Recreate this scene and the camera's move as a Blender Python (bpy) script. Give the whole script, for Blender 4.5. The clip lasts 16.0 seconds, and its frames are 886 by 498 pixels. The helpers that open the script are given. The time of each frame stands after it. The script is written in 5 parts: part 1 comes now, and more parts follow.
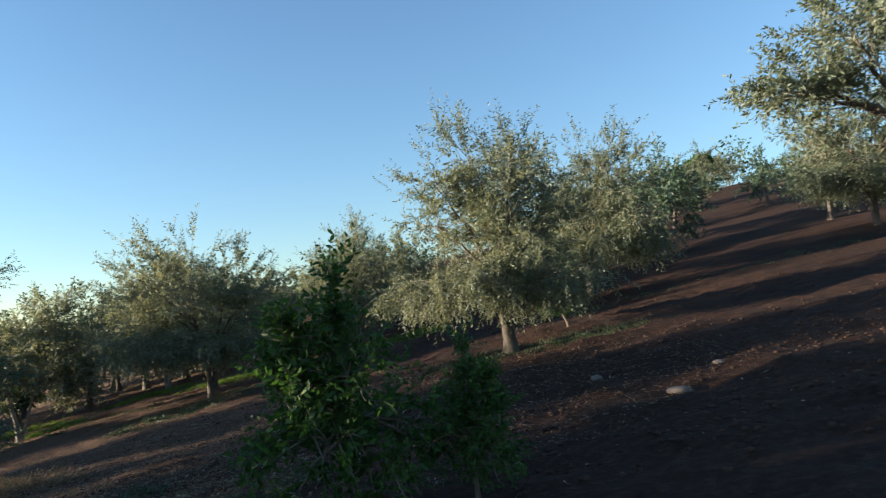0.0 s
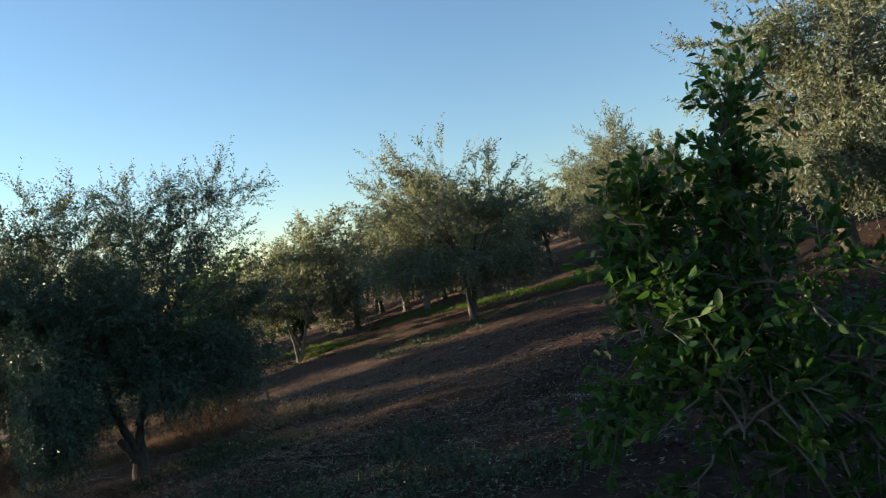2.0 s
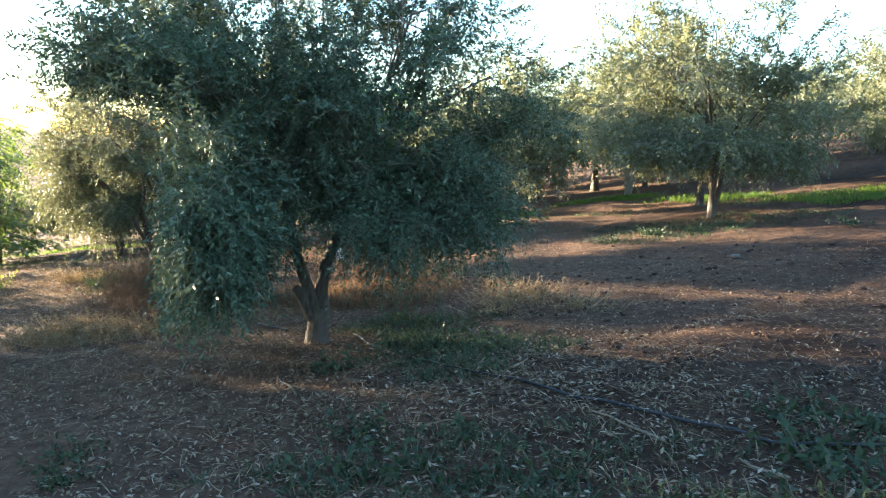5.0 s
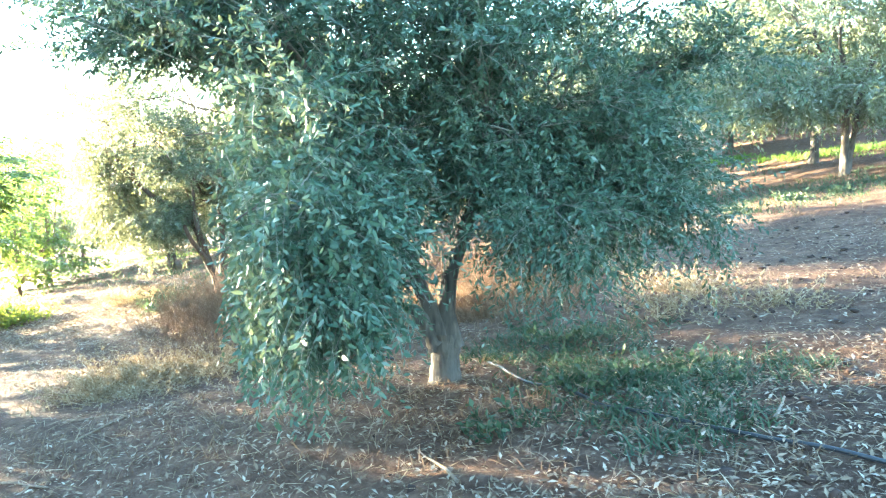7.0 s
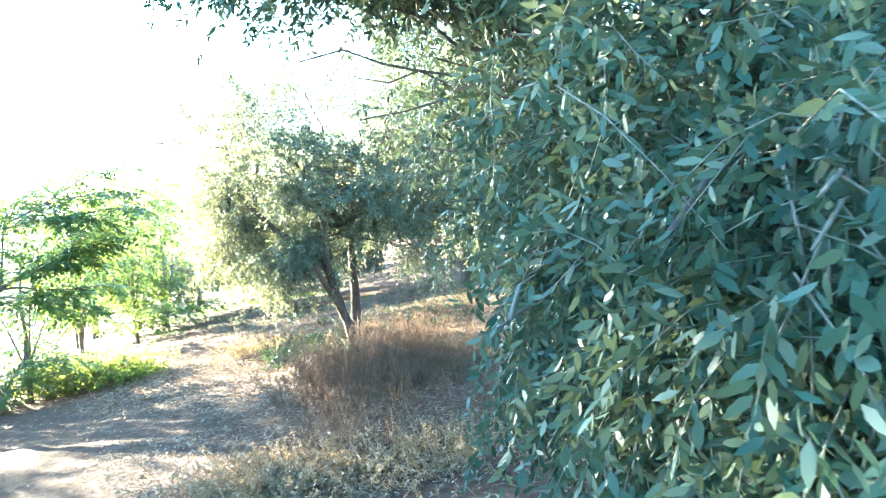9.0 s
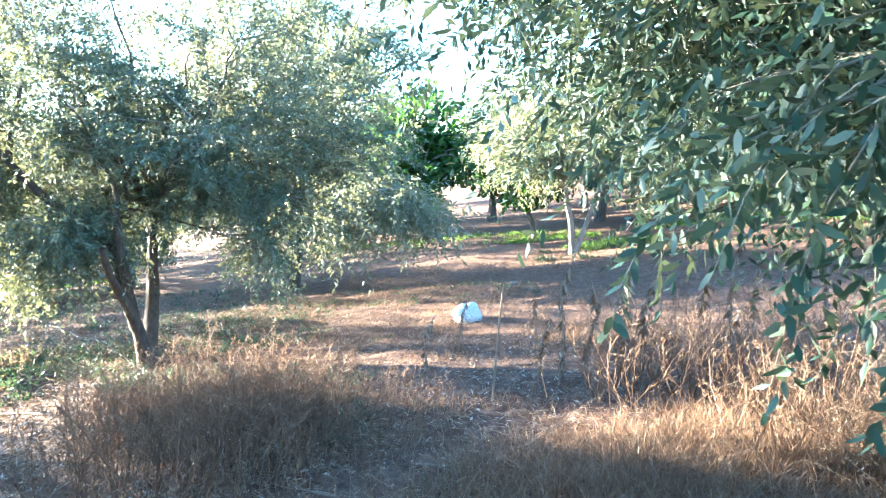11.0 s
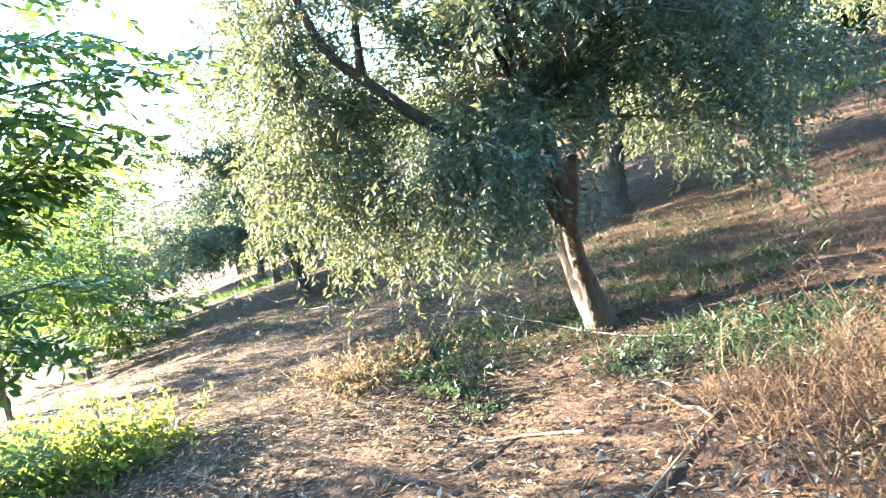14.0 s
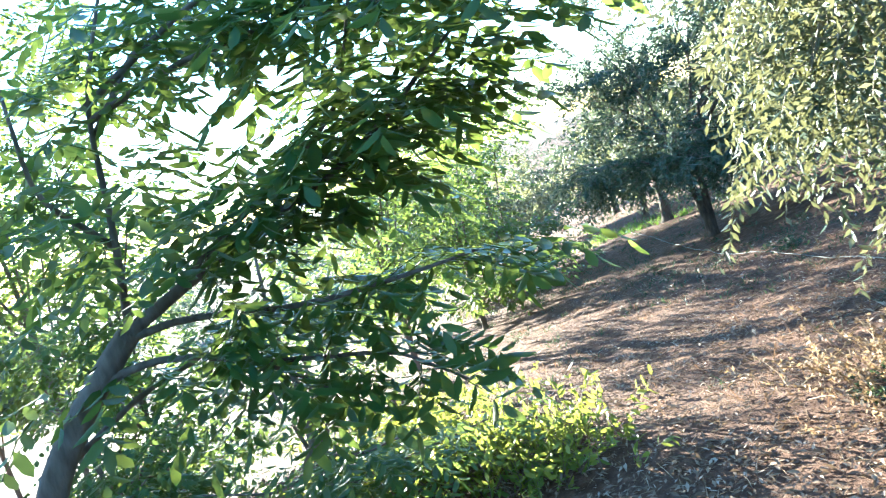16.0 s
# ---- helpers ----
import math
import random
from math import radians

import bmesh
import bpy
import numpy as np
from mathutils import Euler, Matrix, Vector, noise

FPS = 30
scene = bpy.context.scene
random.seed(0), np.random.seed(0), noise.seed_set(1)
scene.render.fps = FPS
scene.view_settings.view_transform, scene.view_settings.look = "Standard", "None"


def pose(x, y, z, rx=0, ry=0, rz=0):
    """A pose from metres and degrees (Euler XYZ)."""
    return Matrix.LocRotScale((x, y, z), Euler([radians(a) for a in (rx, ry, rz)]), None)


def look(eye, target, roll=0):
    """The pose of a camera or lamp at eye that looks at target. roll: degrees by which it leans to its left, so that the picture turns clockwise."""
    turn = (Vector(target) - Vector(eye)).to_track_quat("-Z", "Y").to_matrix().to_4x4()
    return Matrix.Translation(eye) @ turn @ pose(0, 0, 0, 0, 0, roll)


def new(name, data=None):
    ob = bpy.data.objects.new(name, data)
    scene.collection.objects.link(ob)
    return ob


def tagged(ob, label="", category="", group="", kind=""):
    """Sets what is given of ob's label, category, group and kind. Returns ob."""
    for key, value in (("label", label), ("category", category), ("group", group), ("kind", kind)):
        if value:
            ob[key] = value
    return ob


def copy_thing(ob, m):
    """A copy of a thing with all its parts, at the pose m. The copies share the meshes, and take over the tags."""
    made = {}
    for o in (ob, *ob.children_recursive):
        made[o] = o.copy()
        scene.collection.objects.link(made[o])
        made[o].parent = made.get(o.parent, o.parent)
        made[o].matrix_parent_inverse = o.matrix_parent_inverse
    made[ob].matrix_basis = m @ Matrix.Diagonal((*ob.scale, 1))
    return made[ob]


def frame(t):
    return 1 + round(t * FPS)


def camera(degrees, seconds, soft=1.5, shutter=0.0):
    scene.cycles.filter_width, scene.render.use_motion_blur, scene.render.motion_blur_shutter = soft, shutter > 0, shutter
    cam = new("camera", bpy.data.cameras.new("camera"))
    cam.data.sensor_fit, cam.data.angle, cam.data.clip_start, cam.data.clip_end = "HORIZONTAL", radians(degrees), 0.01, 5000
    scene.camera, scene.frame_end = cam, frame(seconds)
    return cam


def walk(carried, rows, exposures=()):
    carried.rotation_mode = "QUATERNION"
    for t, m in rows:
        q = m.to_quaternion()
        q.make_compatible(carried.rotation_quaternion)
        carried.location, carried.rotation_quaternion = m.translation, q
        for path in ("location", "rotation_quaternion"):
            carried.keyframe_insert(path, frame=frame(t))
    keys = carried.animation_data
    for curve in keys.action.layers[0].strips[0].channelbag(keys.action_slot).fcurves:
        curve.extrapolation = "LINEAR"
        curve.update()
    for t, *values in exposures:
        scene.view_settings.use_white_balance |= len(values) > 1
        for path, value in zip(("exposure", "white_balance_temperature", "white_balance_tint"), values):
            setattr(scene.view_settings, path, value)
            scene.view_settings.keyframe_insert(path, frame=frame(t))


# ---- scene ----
# ---- camera and walk ----
cam = camera(63.81, 16.0, soft=1.15, shutter=0.1)
PATH = [
    (0.0, pose(0.000, 0.000, 1.158, 96.13, 5.49, -0.00)),
    (0.5, pose(-0.179, 0.639, 1.191, 94.51, 6.64, 9.77)),
    (1.0, pose(-0.391, 1.184, 1.161, 93.48, 7.13, 13.54)),
    (1.5, pose(-0.685, 1.735, 1.104, 92.62, 7.48, 16.59)),
    (2.0, pose(-1.074, 2.246, 1.061, 91.95, 7.65, 19.12)),
    (2.5, pose(-1.550, 2.649, 1.044, 91.51, 7.54, 21.53)),
    (3.0, pose(-1.970, 3.092, 0.994, 90.11, 6.19, 24.88)),
    (3.5, pose(-2.445, 3.513, 0.948, 88.98, 4.02, 27.06)),
    (4.0, pose(-2.981, 3.965, 0.867, 87.57, 1.00, 28.24)),
    (4.5, pose(-3.526, 4.413, 0.803, 85.73, -3.03, 30.34)),
    (4.7, pose(-3.745, 4.578, 0.781, 83.75, -3.92, 30.50)),
    (6.8, pose(-5.466, 5.816, 0.586, 80.85, 0.62, 33.48)),
    (7.0, pose(-5.678, 5.928, 0.574, 81.11, 1.37, 33.51)),
    (7.5, pose(-6.198, 6.112, 0.515, 80.85, 3.90, 34.63)),
    (8.0, pose(-6.650, 6.413, 0.450, 81.28, 4.52, 36.89)),
    (8.5, pose(-7.179, 6.718, 0.412, 81.41, 5.21, 39.41)),
    (8.7, pose(-7.407, 6.832, 0.394, 83.32, 4.55, 41.69)),
    (10.8, pose(-9.708, 8.355, 0.030, 83.51, -3.65, 27.64)),
    (11.0, pose(-9.937, 8.430, 0.057, 84.80, -3.47, 24.23)),
    (11.5, pose(-10.487, 8.543, 0.054, 85.15, -2.23, 18.61)),
    (12.0, pose(-11.131, 8.761, -0.069, 85.21, 0.27, 15.57)),
    (12.5, pose(-11.779, 8.933, -0.181, 84.14, 2.79, 16.10)),
    (13.0, pose(-12.482, 9.071, -0.283, 81.53, 6.69, 22.83)),
    (13.5, pose(-13.075, 9.165, -0.328, 80.59, 8.87, 27.82)),
    (14.0, pose(-13.621, 9.284, -0.395, 80.20, 11.14, 33.57)),
    (14.5, pose(-14.163, 9.408, -0.422, 80.15, 12.31, 38.46)),
    (15.0, pose(-14.598, 9.680, -0.478, 81.20, 12.99, 45.94)),
    (15.5, pose(-15.010, 9.904, -0.474, 81.37, 15.63, 54.06)),
    (16.0, pose(-15.338, 10.054, -0.466, 82.58, 18.30, 62.33)),
]
walk(cam, PATH, exposures=[(0.0, 2.0, 6100.0, 15.0), (2.0, 1.85, 6400.0, 15.0), (3.0, 1.95, 6900.0, 14.0), (4.0, 2.6, 7100.0, 14.0), (4.7, 3.45, 6600.0, 14.0), (6.8, 5.95, 6200.0, 6.0), (8.7, 5.7, 5500.0, 3.0), (10.8, 5.25, 5250.0, 12.0), (12.5, 5.25, 5400.0, 11.0), (14.0, 4.75, 5550.0, 8.0), (16.0, 4.35, 5100.0, 9.0)])

# ---- world, sun and exposure ----
SUN_EL, SUN_BEARING = 4.8, 95.0          # degrees above the horizon; left of +y
to_sun = Vector((-math.sin(radians(SUN_BEARING)) * math.cos(radians(SUN_EL)),
                 math.cos(radians(SUN_BEARING)) * math.cos(radians(SUN_EL)), math.sin(radians(SUN_EL))))
world = bpy.data.worlds.new("world")
scene.world = world
world.use_nodes = True
wn = world.node_tree.nodes
sky = wn.new("ShaderNodeTexSky")
sky.sky_type = "NISHITA"
sky.sun_disc = False
sky.sun_elevation = radians(SUN_EL)
sky.sun_rotation = radians(-SUN_BEARING)
sky.air_density, sky.dust_density, sky.ozone_density = 1.04, 0.05, 2.5
wn["Background"].inputs["Strength"].default_value = 0.11
world.node_tree.links.new(sky.outputs[0], wn["Background"].inputs[0])
sun_data = bpy.data.lights.new("sun", "SUN")
sun_data.energy, sun_data.angle, sun_data.color = 4.7, radians(0.55), (1.0, 0.83, 0.56)
sun = new("sun", sun_data)
sun.matrix_world = look(Vector((0, 0, 30)) + to_sun * 50, (0, 0, 30))

# ---- materials ----


def nodes_of(name):
    m = bpy.data.materials.new(name)
    m.use_nodes = True
    nt = m.node_tree
    return m, nt, nt.nodes, nt.nodes["Principled BSDF"]


def ramp(nt, src, stops):
    r = nt.nodes.new("ShaderNodeValToRGB")
    while len(r.color_ramp.elements) < len(stops):
        r.color_ramp.elements.new(0.5)
    for e, (p, c) in zip(r.color_ramp.elements, stops):
        e.position, e.color = p, (*c, 1)
    nt.links.new(src, r.inputs[0])
    return r.outputs[0]


def noise_tex(nt, scale, detail=4, rough=0.6, coord="Object"):
    tc = nt.nodes.new("ShaderNodeTexCoord")
    n = nt.nodes.new("ShaderNodeTexNoise")
    n.inputs["Scale"].default_value, n.inputs["Detail"].default_value = scale, detail
    n.inputs["Roughness"].default_value = rough
    nt.links.new(tc.outputs[coord], n.inputs["Vector"])
    return n.outputs["Fac"]


def mix(nt, fac, a, b, kind="MIX"):
    m = nt.nodes.new("ShaderNodeMix")
    m.data_type, m.blend_type = "RGBA", kind
    for sock, v in ((m.inputs[0], fac), (m.inputs[6], a), (m.inputs[7], b)):
        if isinstance(v, (int, float)):
            sock.default_value = v
        elif isinstance(v, tuple):
            sock.default_value = (*v, 1)
        else:
            nt.links.new(v, sock)
    return m.outputs[2]


def bump(nt, bsdf, height, strength, dist):
    b = nt.nodes.new("ShaderNodeBump")
    b.inputs["Strength"].default_value, b.inputs["Distance"].default_value = strength, dist
    nt.links.new(height, b.inputs["Height"])
    nt.links.new(b.outputs[0], bsdf.inputs["Normal"])


def leaf_material(name, stops, glow, through_part=0.3, rough=0.45, spec=0.4):
    """A thin leaf: coloured leaf by leaf, part of the light passes through it."""
    m, nt, n, p = nodes_of(name)
    g = n.new("ShaderNodeNewGeometry")
    col = ramp(nt, g.outputs["Random Per Island"], stops)
    col = mix(nt, noise_tex(nt, 1.3, 3), col, mix(nt, 0.35, col, (0.02, 0.03, 0.01)))
    nt.links.new(col, p.inputs["Base Color"])
    p.inputs["Roughness"].default_value = rough
    p.inputs["Specular IOR Level"].default_value = spec
    t = n.new("ShaderNodeBsdfTranslucent")
    tc = mix(nt, 0.55, col, glow)
    nt.links.new(tc, t.inputs["Color"])
    ms = n.new("ShaderNodeMixShader")
    ms.inputs[0].default_value = through_part
    nt.links.new(p.outputs[0], ms.inputs[1])
    nt.links.new(t.outputs[0], ms.inputs[2])
    nt.links.new(ms.outputs[0], n["Material Output"].inputs["Surface"])
    return m


def wood_material(name, dark, light, scale=9.0, strength=0.6):
    m, nt, n, p = nodes_of(name)
    tc = n.new("ShaderNodeTexCoord")
    mp = n.new("ShaderNodeMapping")
    mp.inputs["Scale"].default_value = (1, 1, 0.25)
    nz = n.new("ShaderNodeTexNoise")
    nz.inputs["Scale"].default_value, nz.inputs["Detail"].default_value = scale * 3, 6
    nt.links.new(tc.outputs["Object"], mp.inputs[0])
    nt.links.new(mp.outputs[0], nz.inputs["Vector"])
    c = ramp(nt, nz.outputs["Fac"], [(0.3, dark), (0.55, tuple((a + b) / 2 for a, b in zip(dark, light))), (0.75, light)])
    c = mix(nt, ramp(nt, noise_tex(nt, scale * 0.4, 3), [(0.4, (0, 0, 0)), (0.7, (1, 1, 1))]), c, mix(nt, 0.5, c, light))
    nt.links.new(c, p.inputs["Base Color"])
    p.inputs["Roughness"].default_value = 0.9
    bump(nt, p, nz.outputs["Fac"], strength, 0.03)
    return m


def plain_material(name, col, rough=0.7, vary=0.25, scale=20.0, island=0.0, spec=0.3):
    m, nt, n, p = nodes_of(name)
    lo, hi = tuple(c * (1 - vary) for c in col), tuple(min(1, c * (1 + vary)) for c in col)
    c = ramp(nt, noise_tex(nt, scale, 5), [(0.3, lo), (0.7, hi)])
    if island:
        g = n.new("ShaderNodeNewGeometry")
        c = mix(nt, island, c, ramp(nt, g.outputs["Random Per Island"], [(0, tuple(v * 0.55 for v in col)), (1, tuple(min(1, v * 1.5) for v in col))]))
    nt.links.new(c, p.inputs["Base Color"])
    p.inputs["Roughness"].default_value = rough
    p.inputs["Specular IOR Level"].default_value = spec
    bump(nt, p, noise_tex(nt, scale * 2, 4), 0.3, 0.01)
    return m


# olive leaf with the cool tint of shade put into its colour
OLIVE_SHADED = leaf_material("olive_leaf_shaded", [(0.0, (0.020, 0.055, 0.034)), (0.45, (0.037, 0.079, 0.049)), (0.8, (0.065, 0.104, 0.068)), (1.0, (0.149, 0.183, 0.131))],
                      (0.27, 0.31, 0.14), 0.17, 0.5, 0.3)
# the same leaf with sunlight painted in, for trees that stand lit
OLIVE_SUNLIT = leaf_material("olive_leaf_sunlit", [(0.0, (0.047, 0.066, 0.037)), (0.45, (0.083, 0.106, 0.067)), (0.78, (0.132, 0.157, 0.112)), (1.0, (0.250, 0.290, 0.233))],
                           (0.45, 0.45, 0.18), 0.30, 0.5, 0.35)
# the same leaf tinted golden by sun, for the long-limbed olive
OLIVE_SUN_WARM = leaf_material("olive_leaf_sun_warm", [(0.0, (0.034, 0.065, 0.041)), (0.45, (0.059, 0.095, 0.060)), (0.8, (0.101, 0.134, 0.090)), (1.0, (0.210, 0.238, 0.176))],
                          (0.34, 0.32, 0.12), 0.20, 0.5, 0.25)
CITRUS = leaf_material("citrus_leaf", [(0.0, (0.009, 0.034, 0.007)), (0.6, (0.018, 0.060, 0.010)), (0.9, (0.040, 0.104, 0.015)), (1.0, (0.078, 0.150, 0.026))],
                       (0.16, 0.36, 0.04), 0.25, 0.5, 0.25)
WALNUT = leaf_material("walnut_leaf", [(0.0, (0.018, 0.061, 0.016)), (0.6, (0.032, 0.090, 0.021)), (1.0, (0.068, 0.138, 0.030))],
                       (0.36, 0.47, 0.08), 0.37, 0.42, 0.3)
SHRUB = leaf_material("shrub_leaf", [(0.0, (0.045, 0.099, 0.020)), (0.6, (0.099, 0.162, 0.032)), (1.0, (0.252, 0.288, 0.054))],
                      (0.55, 0.58, 0.08), 0.35, 0.5, 0.3)
GRASS = leaf_material("grass_blade", [(0.0, (0.044, 0.104, 0.018)), (0.6, (0.080, 0.160, 0.028)), (1.0, (0.176, 0.224, 0.056))],
                      (0.32, 0.50, 0.06), 0.35, 0.5, 0.3)
WEED = leaf_material("weed_leaf", [(0.0, (0.022, 0.044, 0.023)), (0.6, (0.039, 0.064, 0.035)), (1.0, (0.072, 0.094, 0.052))],
                     (0.13, 0.20, 0.07), 0.2, 0.5, 0.25)
STRAW = leaf_material("straw", [(0.0, (0.168, 0.112, 0.063)), (0.5, (0.294, 0.210, 0.126)), (0.85, (0.406, 0.315, 0.210)), (1.0, (0.504, 0.434, 0.322))],
                      (0.55, 0.36, 0.16), 0.2, 0.8, 0.2)
DRYWEED = leaf_material("dry_weed", [(0.0, (0.095, 0.053, 0.034)), (0.5, (0.159, 0.098, 0.064)), (0.85, (0.225, 0.158, 0.106)), (1.0, (0.291, 0.233, 0.170))],
                        (0.40, 0.23, 0.12), 0.25, 0.85, 0.2)
LITTER = leaf_material("litter_leaf", [(0.0, (0.115, 0.076, 0.050)), (0.45, (0.209, 0.144, 0.097)), (0.8, (0.317, 0.238, 0.166)), (1.0, (0.446, 0.374, 0.288))],
                       (0.45, 0.30, 0.15), 0.12, 0.8, 0.25)
BARK = wood_material("olive_bark", (0.032, 0.025, 0.021), (0.126, 0.101, 0.080))
# olive bark lightened to carry the sun that falls on the trunk
BARK_SUNLIT = wood_material("olive_bark_sunlit", (0.112, 0.092, 0.073), (0.280, 0.246, 0.202))
TWIG = wood_material("olive_twig", (0.083, 0.075, 0.056), (0.247, 0.232, 0.180), 14, 0.3)
GREENWOOD = wood_material("walnut_bark", (0.070, 0.052, 0.038), (0.189, 0.154, 0.119), 10, 0.4)
CLOD = plain_material("soil_clod", (0.039, 0.022, 0.015), 0.95, 0.3, 12, 0.25)
STONE = plain_material("field_stone", (0.147, 0.119, 0.099), 0.85, 0.25, 9)
PLASTIC_BLACK = plain_material("black_pipe", (0.02, 0.02, 0.022), 0.45, 0.3, 30)
HOSE = plain_material("grey_hose", (0.105, 0.102, 0.087), 0.55, 0.15, 25)
BAG = plain_material("white_sack", (0.424, 0.409, 0.383), 0.45, 0.12, 9)
STICK = wood_material("dead_stick", (0.119, 0.076, 0.046), (0.281, 0.214, 0.149), 12, 0.3)
BARK_BROWN = wood_material("olive_bark_brown", (0.029, 0.019, 0.012), (0.096, 0.065, 0.043))


def soil_material():
    m, nt, n, p = nodes_of("soil")
    big = noise_tex(nt, 0.35, 4)
    fine = noise_tex(nt, 9.0, 8, 0.7)
    grit = noise_tex(nt, 60.0, 4, 0.7)
    # real red soil colour, lowered further to put shade into the slope
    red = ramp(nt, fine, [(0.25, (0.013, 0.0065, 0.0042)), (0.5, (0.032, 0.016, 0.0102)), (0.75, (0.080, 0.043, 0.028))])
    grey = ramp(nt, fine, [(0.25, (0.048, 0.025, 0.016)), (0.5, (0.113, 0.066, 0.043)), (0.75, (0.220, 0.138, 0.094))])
    # the lower, trodden side is greyer than the tilled red slope, which is also darkened to deepen its shade
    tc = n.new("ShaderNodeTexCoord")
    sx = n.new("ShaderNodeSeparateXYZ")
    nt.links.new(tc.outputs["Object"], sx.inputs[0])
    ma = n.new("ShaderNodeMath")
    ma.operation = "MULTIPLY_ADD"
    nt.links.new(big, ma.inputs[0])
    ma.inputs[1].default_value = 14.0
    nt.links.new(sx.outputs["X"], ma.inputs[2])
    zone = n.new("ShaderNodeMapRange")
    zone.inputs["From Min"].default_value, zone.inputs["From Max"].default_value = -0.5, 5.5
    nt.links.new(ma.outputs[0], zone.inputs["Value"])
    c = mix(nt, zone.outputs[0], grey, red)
    c = mix(nt, ramp(nt, grit, [(0.62, (0, 0, 0)), (0.8, (1, 1, 1))]), c, (0.30, 0.22, 0.155))
    nt.links.new(c, p.inputs["Base Color"])
    p.inputs["Roughness"].default_value = 0.97
    p.inputs["Specular IOR Level"].default_value = 0.15
    h = mix(nt, 0.35, fine, grit)
    bump(nt, p, h, 1.0, 0.09)
    return m


SOIL = soil_material()

# ---- mesh helpers ----


def mesh_of(name, verts, faces, mats, slots=None, smooth=True):
    """A mesh out of numpy arrays: faces is an (n, 3) or (n, 4) array, or a list of such arrays."""
    me = bpy.data.meshes.new(name)
    groups = faces if isinstance(faces, list) else [faces]
    groups = [np.asarray(g, dtype=np.int32) for g in groups]
    loops = np.concatenate([g.ravel() for g in groups])
    counts = np.concatenate([np.full(len(g), g.shape[1], dtype=np.int32) for g in groups])
    starts = np.concatenate([[0], np.cumsum(counts)[:-1]]).astype(np.int32)
    me.vertices.add(len(verts))
    me.vertices.foreach_set("co", np.asarray(verts, dtype=np.float32).ravel())
    me.loops.add(len(loops))
    me.loops.foreach_set("vertex_index", loops)
    me.polygons.add(len(counts))
    me.polygons.foreach_set("loop_start", starts)
    if slots is not None:
        me.polygons.foreach_set("material_index", np.asarray(slots, dtype=np.int32))
    if smooth:
        me.polygons.foreach_set("use_smooth", np.ones(len(counts), dtype=bool))
    me.update(calc_edges=True)
    for m in mats:
        me.materials.append(m)
    return me


def unit(v):
    return v / np.maximum(np.linalg.norm(v, axis=-1, keepdims=True), 1e-9)


def tubes(P, R, sides=5):
    """Tubes along N polylines of K points: P (N, K, 3), R (N, K)."""
    P, R = np.asarray(P, float), np.asarray(R, float)
    N, K, _ = P.shape
    T = np.empty_like(P)
    T[:, 1:-1] = P[:, 2:] - P[:, :-2]
    T[:, 0], T[:, -1] = P[:, 1] - P[:, 0], P[:, -1] - P[:, -2]
    T = unit(T)
    main = unit(P[:, -1] - P[:, 0])
    ref = np.where(np.abs(main[:, 2:3]) > 0.8, np.array([[1.0, 0.1, 0]]), np.array([[0, 0, 1.0]]))[:, None, :]
    U = unit(np.cross(T, np.broadcast_to(ref, T.shape)))
    V = np.cross(T, U)
    a = np.arange(sides) * 2 * np.pi / sides
    ring = U[:, :, None, :] * np.cos(a)[None, None, :, None] + V[:, :, None, :] * np.sin(a)[None, None, :, None]
    verts = (P[:, :, None, :] + ring * R[:, :, None, None]).reshape(-1, 3)
    i, k, s = np.meshgrid(np.arange(N), np.arange(K - 1), np.arange(sides), indexing="ij")
    b = (i * K + k) * sides
    f = np.stack([b + s, b + (s + 1) % sides, b + sides + (s + 1) % sides, b + sides + s], -1).reshape(-1, 4)
    return verts, f


def leaves(base, way, side, length, width, fold=0.18):
    """Folded lance-shaped leaves of two triangles each."""
    n = len(base)
    way, side = unit(way), unit(side - (side * unit(way)).sum(-1, keepdims=True) * unit(way))
    up = np.cross(way, side)
    L, Wd = length[:, None], width[:, None]
    tip = base + way * L
    mid = base + way * L * 0.45
    a = mid + side * Wd * 0.5 + up * Wd * fold
    b = mid - side * Wd * 0.5 + up * Wd * fold
    verts = np.stack([base, a, tip, b], 1).reshape(-1, 3)
    o = np.arange(n)[:, None] * 4
    faces = np.concatenate([o + np.array([[0, 1, 2]]), o + np.array([[0, 2, 3]])], 1).reshape(-1, 3)
    return verts, faces


def lance_leaves(base, way, side, length, width, curl=0.16):
    """Narrow olive leaves of four triangles that taper to both ends and bend a little."""
    n = len(base)
    way = unit(way)
    side = unit(side - (side * way).sum(-1, keepdims=True) * way)
    up = np.cross(way, side)
    L, Wd = length[:, None], width[:, None]
    pts = [base]
    for t, w in ((0.32, 0.5), (0.72, 0.4)):
        c = base + way * L * t - up * L * curl * t * t
        pts += [c + side * Wd * w, c - side * Wd * w]
    pts.append(base + way * L - up * L * curl)
    verts = np.stack(pts, 1).reshape(-1, 3)
    o = np.arange(n)[:, None] * 6
    tri = [(0, 1, 2), (1, 3, 4), (1, 4, 2), (3, 5, 4)]
    faces = np.concatenate([o + np.array([t]) for t in tri], 1).reshape(-1, 3)
    return verts, faces


